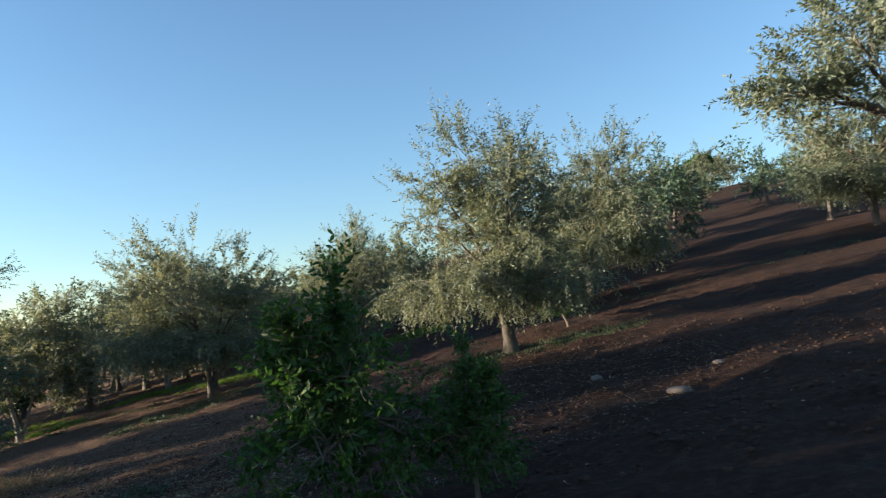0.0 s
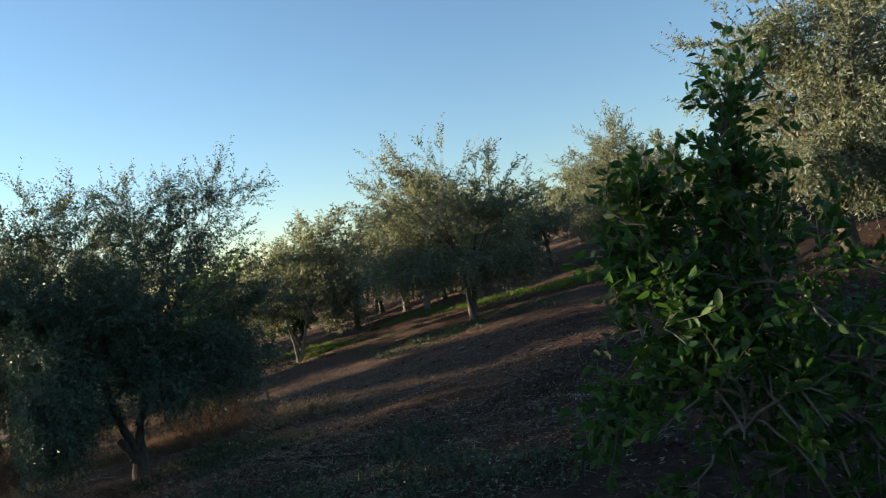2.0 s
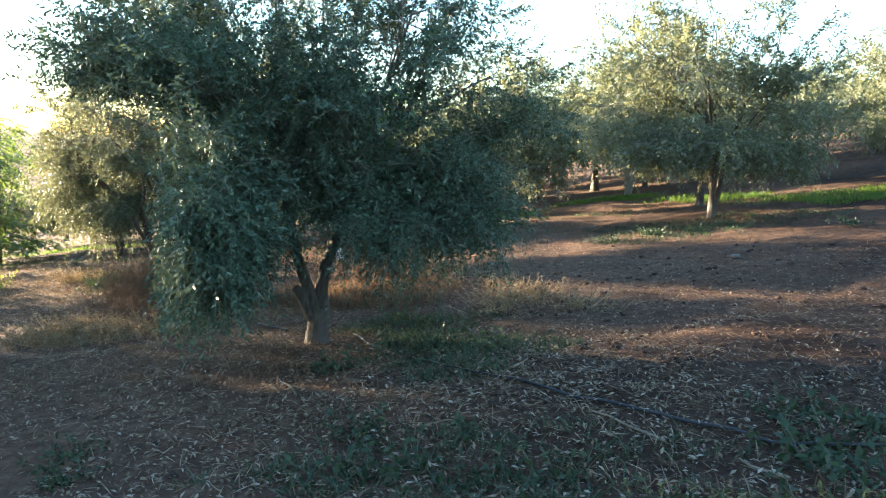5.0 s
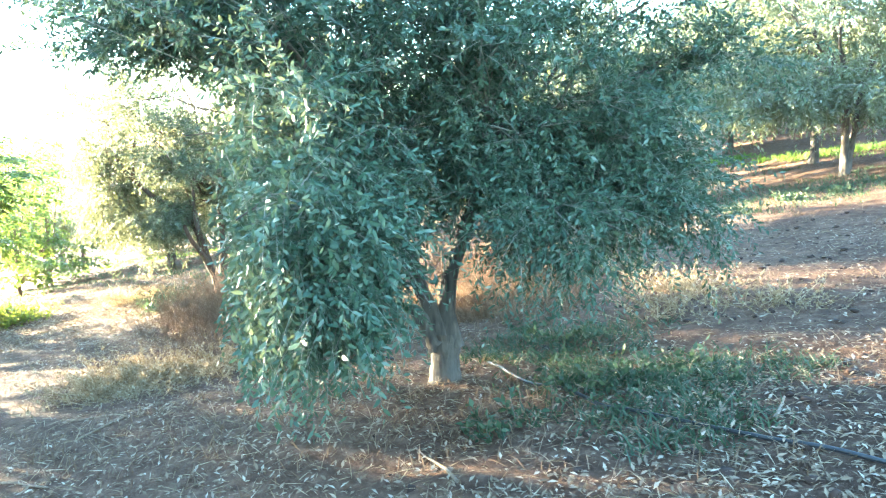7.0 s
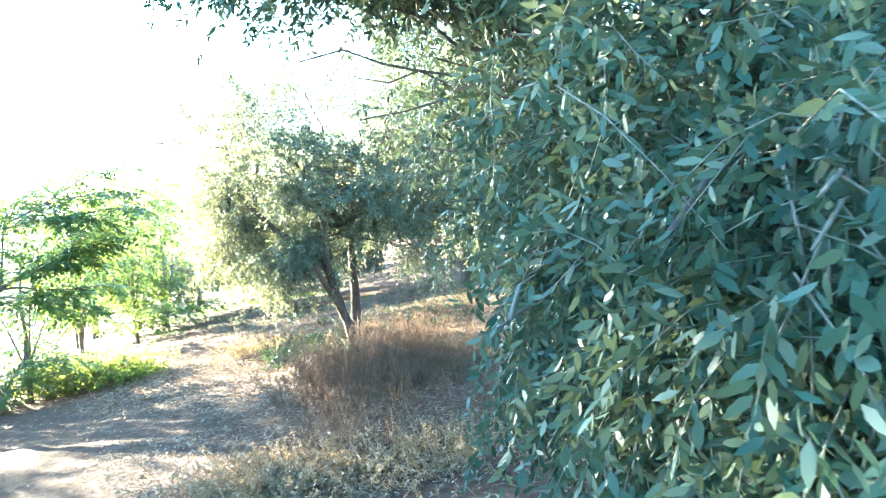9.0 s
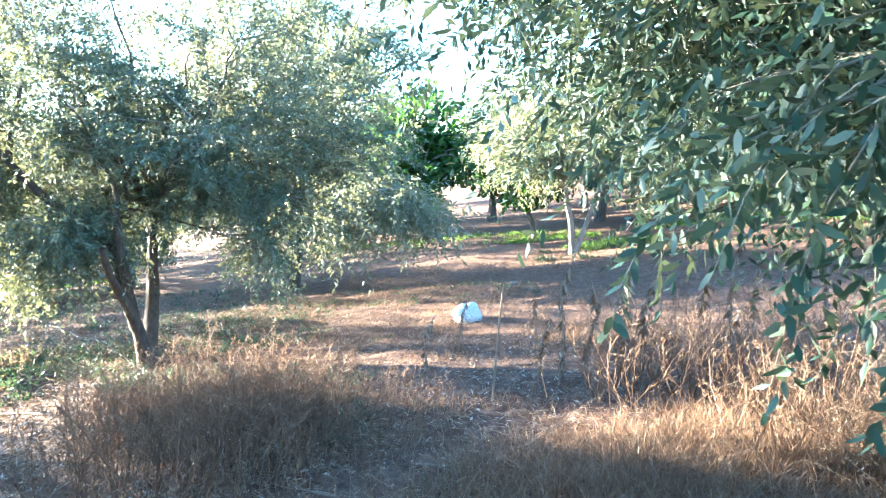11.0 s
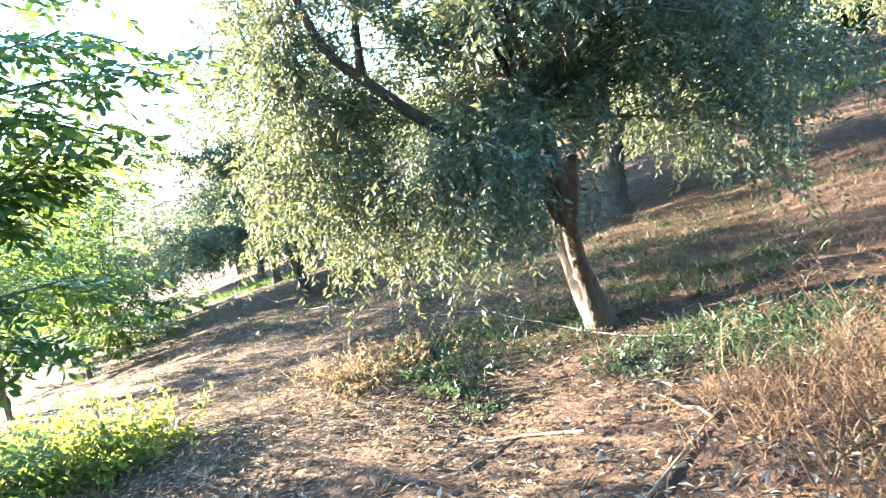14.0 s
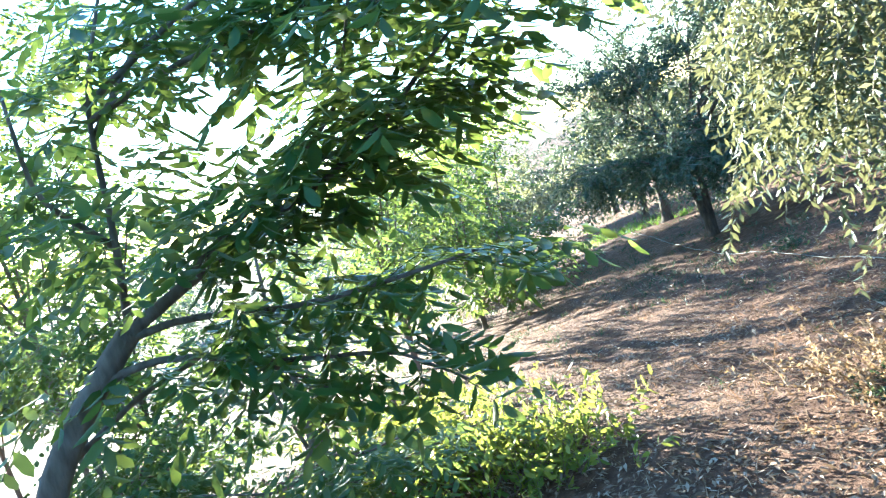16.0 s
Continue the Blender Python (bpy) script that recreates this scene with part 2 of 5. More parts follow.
def broad_leaves(base, way, side, length, width, fold=0.15, curl=0.12):
    """Broad oval leaves of six triangles, folded on the midrib and curling down."""
    n = len(base)
    way = unit(way)
    side = unit(side - (side * way).sum(-1, keepdims=True) * way)
    up = np.cross(way, side)
    L, Wd = length[:, None], width[:, None]
    pts = [base]
    for t, w in ((0.3, 0.46), (0.7, 0.42)):
        c = base + way * L * t - up * L * curl * t * t
        pts += [c + side * Wd * w + up * Wd * fold, c, c - side * Wd * w + up * Wd * fold]
    pts.append(base + way * L - up * L * curl)
    verts = np.stack(pts, 1).reshape(-1, 3)
    o = np.arange(n)[:, None] * 8
    tri = [(0, 1, 2), (0, 2, 3), (1, 4, 5), (1, 5, 2), (2, 5, 6), (2, 6, 3), (4, 7, 5), (5, 7, 6)]
    faces = np.concatenate([o + np.array([t]) for t in tri], 1).reshape(-1, 3)
    return verts, faces


def rnd_dirs(rng, n):
    return unit(rng.normal(size=(n, 3)))


def join(parts):
    """Joins (verts, faces) pairs; faces stay grouped by kind."""
    vs, fs, o = [], [], 0
    for v, f in parts:
        vs.append(v)
        fs.append(np.asarray(f) + o)
        o += len(v)
    return np.concatenate(vs), fs


def part(name, me, parent, label="", kind=""):
    ob = new(name, me)
    ob.parent = parent
    return tagged(ob, label=label, kind=kind)


def empty(name, place, turn=0.0, size=1.0):
    ob = new(name)
    ob.empty_display_size = 0.2
    ob.matrix_basis = pose(*place, 0, 0, turn) @ Matrix.Diagonal((size, size, size, 1))
    return ob


# ---- the ground ----


def lattice(ix, iy, seed):
    h = (ix * 374761393 + iy * 668265263 + seed * 1442695041) & 0x7FFFFFFF
    h = ((h ^ (h >> 13)) * 1274126177) & 0x7FFFFFFF
    return ((h ^ (h >> 16)) & 0xFFFF) / 65535.0


def value_noise(x, y, seed=0):
    ix, iy = np.floor(x).astype(np.int64), np.floor(y).astype(np.int64)
    fx, fy = x - ix, y - iy
    fx, fy = fx * fx * (3 - 2 * fx), fy * fy * (3 - 2 * fy)
    a, b = lattice(ix, iy, seed), lattice(ix + 1, iy, seed)
    c, d = lattice(ix, iy + 1, seed), lattice(ix + 1, iy + 1, seed)
    return (a * (1 - fx) + b * fx) * (1 - fy) + (c * (1 - fx) + d * fx) * fy - 0.5


def level_off(x, free, rest):
    a = np.abs(x)
    return np.sign(x) * np.where(a < free, a, free + rest * np.tanh((a - free) / rest))


def height(x, y):
    """The slope of the grove: it climbs towards +x and slowly towards +y."""
    x, y = np.asarray(x, float), np.asarray(y, float)
    u, v = level_off(x + 8, 32, 25) / 10, level_off(y - 14, 32, 25) / 10
    z = (-0.8911) + (1.4019) * u + (0.5504) * v + (-0.0430) * u * u + (0.0813) * u * v + (0.1612) * v * v
    near = np.exp(-((x + 6) ** 2 + (y - 14) ** 2) / 1800)
    tilled = 1 / (1 + np.exp(-np.clip(x + 6 + 3 * value_noise(x * 0.2, y * 0.2, 5), -40, 40) / 1.2))
    z = z + near * (0.14 * value_noise(x * 0.45, y * 0.45, 1) + 0.06 * value_noise(x * 1.4, y * 1.4, 2) + 0.045 * value_noise(x * 2.7, y * 2.7, 6))
    z = z + near * tilled * (0.07 * value_noise(x * 4.2, y * 4.2, 3) + 0.05 * value_noise(x * 1.1, y * 2.6, 4))
    return z


def ground_mesh():
    def lines(lo, hi, step, far):
        core = list(np.arange(lo, hi + 1e-6, step))
        up, d = [], step
        p = hi
        while p < far:
            d *= 1.16
            p += d
            up.append(p)
        dn, d, p = [], step, lo
        while p > -far:
            d *= 1.16
            p -= d
            dn.append(p)
        return np.array(dn[::-1] + core + up)
    X, Y = lines(-24, 9, 0.15, 1500), lines(0, 27, 0.15, 1500)
    gx, gy = np.meshgrid(X, Y, indexing="ij")
    v = np.stack([gx, gy, height(gx, gy)], -1).reshape(-1, 3)
    i, j = np.meshgrid(np.arange(len(X) - 1), np.arange(len(Y) - 1), indexing="ij")
    b = i * len(Y) + j
    f = np.stack([b, b + len(Y), b + len(Y) + 1, b + 1], -1).reshape(-1, 4)
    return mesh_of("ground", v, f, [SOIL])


ground = tagged(new("ground", ground_mesh()), "red-brown tilled soil slope with grey trodden path side", "ground", kind="structure")


def at_ground(x, y, dz=0.0):
    return (x, y, float(height(x, y)) + dz)

# ---- trees ----


def bend(a, b, K, lift, rng, wob=0.06):
    """A curved polyline from a to b that first rises by lift."""
    t = np.linspace(0, 1, K)[:, None]
    m = (a + b) / 2 + np.array([0, 0, lift]) + rng.normal(size=3) * wob * np.linalg.norm(b - a)
    p = (1 - t) ** 2 * a + 2 * t * (1 - t) * m + t * t * b
    p[1:-1] += rng.normal(size=(K - 2, 3)) * wob * 0.25 * np.linalg.norm(b - a)
    return p


def along(P, u):
    """Points at u (0 to 1) on one polyline, and the ways there."""
    K = len(P)
    x = np.clip(u, 0, 0.999) * (K - 1)
    i = x.astype(int)
    f = (x - i)[:, None]
    return P[i] * (1 - f) + P[i + 1] * f, unit(P[i + 1] - P[i])


def smooth_trunk(P, R, rng, sides=14, flare=1.5):
    """A knotty trunk: a tube with a flared foot and a swelling, twisted surface."""
    P = np.asarray(P, float)
    n = 14
    t = np.linspace(0, len(P) - 1, n)
    i = np.minimum(t.astype(int), len(P) - 2)
    f = (t - i)[:, None]
    Q = P[i] * (1 - f) + P[i + 1] * f
    Q[1:-1] = (Q[:-2] + 2 * Q[1:-1] + Q[2:]) / 4
    h = np.linspace(0, 1, n)
    rad = R[0] * (1 - h) + R[1] * h
    rad = rad * (1 + (flare - 1) * np.exp(-h * 9))
    v, fc = tubes(Q[None], rad[None], sides)
    v = v.reshape(n, sides, 3)
    a = np.arange(sides) * 2 * np.pi / sides
    ph = rng.uniform(0, 6.28, 3)
    wave = 0.10 * np.sin(3 * a[None] + ph[0] + 2.5 * h[:, None]) + 0.07 * np.sin(5 * a[None] + ph[1] - 4 * h[:, None]) + 0.05 * np.sin(9 * h[:, None] * 3 + ph[2] + a[None])
    v = Q[:, None] + (v - Q[:, None]) * (1 + wave[..., None])
    return v.reshape(-1, 3), fc


def make_tree(rng, stems, lobes, nbranch, nshoot, per_shoot, leaf, shoot_len, droop, up, sides=4, segs=4, twig_r=0.004, clear=(), every=1, close=0.0, branch_r=0.011):
    """The parts of a tree in its own axes: stems are (polyline, r0, r1); lobes are (centre, radius, half-height, stem, droop or None)."""
    out = {"stems": [], "limbs": [], "twigs": None, "leaves": None}
    for P, r0, r1 in stems:
        out["stems"].append(smooth_trunk(P, (r0, r1), rng))
    branches, owner = [], []
    for li, (c, r, hz, si, dr) in enumerate(lobes):
        c = np.array(c, float)
        P, r0, r1 = stems[si]
        top = np.array(P[-1], float)
        L = bend(top, c, 9, 0.12 * np.linalg.norm(c - top), rng)
        rr = np.linspace(r1 * rng.uniform(0.55, 0.85) * (0.4 if dr else 1.0), 0.004, 9)
        out["limbs"].append(tubes(L[None], rr[None], 7))
        for k in range(nbranch):
            s, w = along(L, np.array([rng.uniform(0.35, 1.0)]))
            d = rnd_dirs(rng, 1)[0] * rng.uniform(0.55, 1.0) ** 0.5
            e = c + d * np.array([r, r, hz])
            if dr:
                e = c + d * np.array([r, r, hz * 0.5]) - np.array([0, 0, hz * 0.2])
            branches.append(bend(s[0], e, 6, 0.12, rng, 0.08))
            owner.append(li)
    B = np.array(branches)
    owner = np.array(owner)
    for ax, ay, bx, by, room in clear:
        a, ab = np.array([ax, ay]), np.array([bx - ax, by - ay])
        tt = np.clip(((B[..., :2] - a) @ ab) / (ab @ ab), 0, 1)
        gap = np.linalg.norm(B[..., :2] - a - tt[..., None] * ab, axis=-1)
        ok = np.where(B[..., 2] < 2.1, gap, 9.0).min(1) > room
        B, owner = B[ok], owner[ok]
    fine = tubes(B[:, ::1 if every < 3 else 2][:, :6], np.linspace(branch_r, branch_r * 0.4, B[:, ::1 if every < 3 else 2].shape[1])[None].repeat(len(B), 0), 3)
    # shoots
    pick = rng.integers(0, len(B), nshoot)
    u = rng.uniform(0.25, 1.0, nshoot)
    x = np.clip(u, 0, 0.999) * 5
    i = x.astype(int)
    f = (x - i)[:, None]
    s = B[pick, i] * (1 - f) + B[pick, i + 1] * f
    w = unit(B[pick, i + 1] - B[pick, i])
    cen = np.array([l[0] for l in lobes], float)[owner[pick]]
    hmax = max(l[0][2] + l[2] for l in lobes)
    rel = np.clip((s[:, 2:3]) / hmax, 0, 1)
    out_dir = unit(s - cen + rng.normal(size=s.shape) * 0.15)
    d = unit(0.4 * w + 0.6 * out_dir + 0.75 * rnd_dirs(rng, nshoot) + np.array([0, 0, 1.0]) * (up * rel ** 2))
    ld = np.array([l[4] if l[4] else droop for l in lobes], float)[owner[pick]]
    length = rng.uniform(*shoot_len, nshoot) * (1 + 0.6 * (rel[:, 0] > 0.78) * rng.random(nshoot)) * np.where(ld > droop, 1.5, 1.0)
    g = ld * (1.15 - rel[:, 0]) * rng.uniform(0.6, 1.3, nshoot)
    S = np.empty((nshoot, segs + 1, 3))
    S[:, 0] = s
    for k in range(segs):
        d = unit(d + np.array([0, 0, -1.0]) * (g / segs)[:, None] * 1.6 + rng.normal(size=d.shape) * 0.10)
        S[:, k + 1] = S[:, k] + d * (length / segs)[:, None]
    keep = S[:, :, 2].min(1) > 0.06
    for ax, ay, bx, by, room in clear:          # kept free of twigs: the footpath
        a, ab = np.array([ax, ay]), np.array([bx - ax, by - ay])
        tt = np.clip(((S[..., :2] - a) @ ab) / (ab @ ab), 0, 1)
        gap = np.linalg.norm(S[..., :2] - a - tt[..., None] * ab, axis=-1)
        keep &= np.where(S[..., 2] < 2.1, gap, 9.0).min(1) > room
    S = S[keep]
    n = len(S)
    bare = S[::every]
    out["twigs"] = join([fine, tubes(bare, np.linspace(twig_r, twig_r * 0.35, segs + 1)[None].repeat(len(bare), 0), 3)])
    m = n * per_shoot
    which = np.repeat(np.arange(n), per_shoot)
    uu = np.clip((np.tile(np.linspace(0.08, 1.0, per_shoot), n) + rng.uniform(-0.02, 0.02, m)), 0, 0.999) * segs
    ii = uu.astype(int)
    ff = (uu - ii)[:, None]
    base = S[which, ii] * (1 - ff) + S[which, ii + 1] * ff
    sw = unit(S[which, ii + 1] - S[which, ii])
    perp = unit(np.cross(sw, rnd_dirs(rng, m)))
    way = unit(sw * rng.uniform(0.35, 1.0, (m, 1)) + perp * 0.8 + np.array([0, 0, -0.12]))
    side = np.cross(way, rnd_dirs(rng, m))
    ln = rng.uniform(leaf[0] * 0.7, leaf[0] * 1.2, m)
    if leaf[2] == "broad":
        out["leaves"] = broad_leaves(base, way, side, ln, ln * leaf[1])
    else:
        fine_leaf = np.zeros(m, bool)
        for ax, ay, bx, by, room in clear if close else ():
            a, ab = np.array([ax, ay]), np.array([bx - ax, by - ay])
            tt = np.clip(((base[:, :2] - a) @ ab) / (ab @ ab), 0, 1)
            fine_leaf |= np.linalg.norm(base[:, :2] - a - tt[:, None] * ab, axis=-1) < close
        k = fine_leaf
        out["leaves"] = leaves(base[~k], way[~k], side[~k], ln[~k], ln[~k] * leaf[1])
        if k.any():
            out["leaves"] = join([out["leaves"], lance_leaves(base[k], way[k], side[k], ln[k], ln[k] * leaf[1])])
    out["shoots"] = S
    return out


def tree_thing(name, d, place, label, group, bark, leaf_mat, twig_mat=None, turn=0.0, size=1.0, crown="crown"):
    t = tagged(empty(name, place, turn, size), label, "tree", group)
    for v, f in d["stems"]:
        part("trunk", mesh_of("trunk", v, f, [bark]), t)
    for v, f in d["limbs"]:
        part("limb", mesh_of("limb", v, f, [bark]), t)
    v, f = d["twigs"]
    part("brushwood", mesh_of("brushwood", v, f, [twig_mat or TWIG]), t, kind="stuff")
    v, f = d["leaves"]
    part(crown, mesh_of(crown, v, f, [leaf_mat], smooth=False), t, kind="stuff")
    return t


def view_lobes(bearing, rows):
    """Lobes given as right, ahead, up, radius, half-height, stem, droop for one who looks along the bearing."""
    b = radians(bearing)
    rt, fw = np.array([math.cos(b), math.sin(b)]), np.array([-math.sin(b), math.cos(b)])
    return [((*(rt * r + fw * a), u), rad, hz, st, dr) for r, a, u, rad, hz, st, dr in rows]


def view_stem(bearing, pts, r0, r1):
    b = radians(bearing)
    return ([(r * math.cos(b) - a * math.sin(b), r * math.sin(b) + a * math.cos(b), u) for r, a, u in pts], r0, r1)


OLIVES = "olive trees of the grove"
LEAF_MID, LEAF_FAR = (0.086, 0.34, ""), (0.15, 0.44, "")

# the big olive that the path goes round
rng = np.random.default_rng(11)
stems = [view_stem(33, [(0, 0, -0.06), (0.0, 0, 0.12), (0.0, 0, 0.22), (0.0, 0, 0.36)], 0.098, 0.10),
         view_stem(33, [(-0.03, 0, 0.25), (-0.08, -0.02, 0.47), (-0.17, 0.0, 0.7), (-0.26, 0.02, 0.93), (-0.36, 0.05, 1.4)], 0.062, 0.040),
         view_stem(33, [(0.04, 0, 0.25), (0.01, 0.03, 0.5), (0.04, 0.05, 0.75), (0.13, 0.05, 0.98), (0.28, 0.08, 1.45)], 0.064, 0.042),
         view_stem(33, [(-0.06, -0.02, 0.3), (-0.17, -0.05, 0.48), (-0.22, -0.06, 0.55)], 0.06, 0.04)]
lobes = view_lobes(33, [(-1.65, -0.2, 2.9, 0.95, 0.65, 1, None), (1.1, 0.3, 3.0, 1.0, 0.9, 2, None), (1.5, 0.0, 2.6, 0.75, 0.5, 2, None), (0.9, -0.2, 3.4, 0.65, 0.5, 2, None), (-0.1, 0.4, 3.5, 1.15, 0.9, 2, None),
                        (-0.9, 1.4, 1.95, 0.8, 0.6, 1, 0.6), (1.25, 0.3, 1.9, 0.8, 0.6, 2, None), (-0.75, -0.85, 1.35, 0.6, 0.75, 1, 1.2),
                        (0.2, 1.6, 2.4, 1.3, 0.9, 2, None), (0.4, -0.8, 2.5, 1.05, 0.8, 2, None), (-1.0, 0.9, 2.6, 1.0, 0.9, 1, None),
                        (-0.9, -0.7, 2.45, 0.9, 0.7, 1, None), (-1.15, -0.45, 1.2, 0.55, 0.65, 1, 1.2), (0.75, -0.4, 1.9, 0.75, 0.45, 2, None),
                        (-0.2, 0.2, 1.95, 0.8, 0.5, 1, None), (-0.6, 1.7, 1.7, 0.75, 0.55, 1, 0.6), (-1.45, 0.3, 2.5, 0.8, 0.65, 1, None),
                        (-1.2, 0.4, 3.5, 0.8, 0.65, 1, None), (-1.15, 0.8, 1.35, 0.5, 0.5, 1, 0.9), (1.05, -0.3, 1.7, 0.6, 0.45, 2, 0.6),
                        (-1.3, 0.2, 0.95, 0.5, 0.6, 1, 1.0), (-0.85, -0.25, 1.1, 0.55, 0.7, 1, 1.0), (-1.6, 0.45, 1.6, 0.6, 0.6, 1, 0.8), (1.25, 0.5, 1.5, 0.6, 0.5, 2, 0.7),
                        (-0.85, -0.95, 0.95, 0.5, 0.6, 1, 1.3), (0.8, 0.9, 1.6, 0.8, 0.5, 2, 0.7),
                        (0.1, -0.4, 1.9, 0.6, 0.4, 2, None), (-2.0, 0.9, 2.0, 0.6, 0.55, 1, 0.6), (-1.95, 0.0, 2.35, 0.7, 0.6, 1, None),
                        (-1.44, 2.0, 1.95, 0.65, 0.55, 1, 0.5), (-0.86, 2.35, 1.75, 0.75, 0.6, 1, 0.6), (-1.75, 1.85, 2.4, 0.6, 0.5, 1, None), (-1.2, 1.5, 1.75, 0.55, 0.5, 1, 0.7),
                        (-0.3, 2.0, 1.5, 0.8, 0.6, 2, 0.7), (-2.1, 0.3, 2.0, 0.55, 0.5, 1, 0.6), (0.6, -0.6, 1.75, 0.55, 0.35, 2, 0.5), (1.15, -0.1, 1.5, 0.5, 0.4, 2, 0.7), (1.7, 0.2, 1.75, 0.55, 0.45, 2, 0.6),
                        (-1.45, -0.1, 1.9, 0.6, 0.6, 1, 0.8), (-1.3, 0.1, 1.2, 0.4, 0.5, 1, 1.0), (-0.85, -1.1, 0.95, 0.45, 0.55, 1, 1.3),
                        (-0.5, 1.7, 1.9, 0.8, 0.6, 1, 0.6), (-1.0, 2.0, 1.85, 0.6, 0.5, 1, 0.7), (-0.2, 2.4, 2.2, 0.8, 0.6, 2, None), (-1.9, -0.6, 2.65, 0.6, 0.4, 1, 0.5), (-2.0, 0.1, 2.5, 0.6, 0.45, 1, 0.5),
                        (-1.0, 2.5, 1.95, 0.42, 0.45, 1, 0.6), (-1.3, 2.55, 2.2, 0.45, 0.3, 1, None),
                        (0.35, -0.35, 1.5, 0.5, 0.3, 2, 0.4), (0.95, -0.4, 1.35, 0.55, 0.35, 2, 0.6), (0.2, -0.5, 1.35, 0.45, 0.25, 2, 0.4), (1.4, 0.1, 1.35, 0.5, 0.35, 2, 0.6), (0.5, 0.5, 1.45, 0.6, 0.3, 2, 0.4), (-0.2, -0.4, 1.6, 0.5, 0.3, 1, 0.4), (1.9, 0.1, 2.3, 0.5, 0.5, 2, 0.3), (-2.2, 0.1, 2.6, 0.55, 0.5, 1, 0.3),
                        (-2.2, 1.3, 2.9, 0.6, 0.4, 1, None), (-1.9, 0.5, 1.75, 0.55, 0.45, 1, 0.5), (-1.7, 0.3, 2.2, 0.6, 0.5, 1, None), (-2.1, 0.8, 2.4, 0.55, 0.4, 1, None), (-0.6, -1.75, 1.4, 0.32, 0.5, 1, 1.1), (-0.9, -1.65, 1.35, 0.34, 0.55, 1, 1.1), (-0.7, -1.4, 1.85, 0.6, 0.45, 1, 0.7), (-1.2, -1.1, 1.1, 0.45, 0.5, 1, 1.1), (-1.05, -0.9, 1.7, 0.55, 0.5, 1, 0.7), (0.3, 0.1, 3.7, 0.75, 0.5, 2, None), (1.35, 0.2, 3.6, 0.65, 0.5, 2, None), (-1.3, 0.0, 3.3, 0.7, 0.5, 1, None), (-0.4, -0.4, 3.2, 0.8, 0.6, 1, None), (0.7, -0.5, 3.0, 0.8, 0.6, 2, None),
                        (-0.5, -1.7, 1.2, 0.2, 0.3, 1, 0.9), (-0.48, -1.72, 1.05, 0.18, 0.22, 1, 0.8), (-0.6, -1.6, 0.95, 0.2, 0.25, 1, 0.9), (-0.55, -1.5, 1.45, 0.35, 0.35, 1, 0.8), (-1.5, 0.35, 1.35, 0.5, 0.5, 1, 0.8), 
                        (0.6, -0.9, 1.2, 0.4, 0.35, 2, 0.8), (1.0, -0.7, 1.15, 0.45, 0.4, 2, 0.8), (1.35, -0.4, 1.3, 0.45, 0.4, 2, 0.7),
                        (-0.35, -0.85, 2.25, 0.5, 0.4, 1, None), (-1.0, -0.9, 2.3, 0.5, 0.4, 1, None), (0.2, -1.0, 2.1, 0.45, 0.35, 2, None), (-0.05, -0.6, 2.5, 0.5, 0.4, 2, None)])
path_side = [(0.94, -2.97, -1.4, -1.5, 0.45), (-1.4, -1.5, -1.9, -1.37, 0.55), (-2.0, -1.35, -2.8, -1.15, 1.1)]
OLIVE_A = make_tree(rng, stems, lobes, 13, 15500, 20, (0.047, 0.33, ""), (0.14, 0.40), 0.42, 0.9, segs=3, twig_r=0.0026, clear=path_side, every=3, close=1.25, branch_r=0.007)
tree = tree_thing("olive_tree", OLIVE_A, at_ground(-8.34, 9.92), "old olive tree with forked grey trunk and drooping branches", OLIVES, BARK, OLIVE_SHADED)

# the olive with the long bare limb and twin trunks
rng = np.random.default_rng(12)
stems = [view_stem(0, [(0.03, -0.03, -0.05), (-0.17, 0.17, 0.2), (-0.34, 0.36, 0.45), (-0.39, 0.41, 0.75), (-0.34, 0.34, 1.0), (-0.4, 0.4, 1.25), (-0.55, 0.54, 1.5)], 0.082, 0.048),
         view_stem(0, [(0.02, -0.02, 0.0), (0.02, -0.1, 0.25), (-0.01, -0.19, 0.5), (0.0, -0.28, 0.78), (0.08, -0.43, 1.08), (0.04, -0.48, 1.5)], 0.072, 0.036),
         view_stem(33, [(-0.17, -0.24, 0.85), (-0.3, -0.15, 1.2), (-0.5, -0.05, 1.4), (-0.9, -0.08, 1.58), (-1.12, -0.1, 1.8), (-1.35, -0.1, 2.04), (-1.55, -0.08, 2.2), (-1.66, 0, 2.6), (-1.75, 0.05, 2.95)], 0.056, 0.024),
         view_stem(33, [(-1.33, -0.1, 2.02), (-1.29, -0.1, 2.4), (-1.23, -0.05, 2.8)], 0.028, 0.018),
         view_stem(0, [(0.0, -0.17, 0.42), (0.05, -0.34, 0.66), (0.14, -0.54, 0.86), (0.3, -0.78, 1.06), (0.4, -0.95, 1.3)], 0.046, 0.028)]
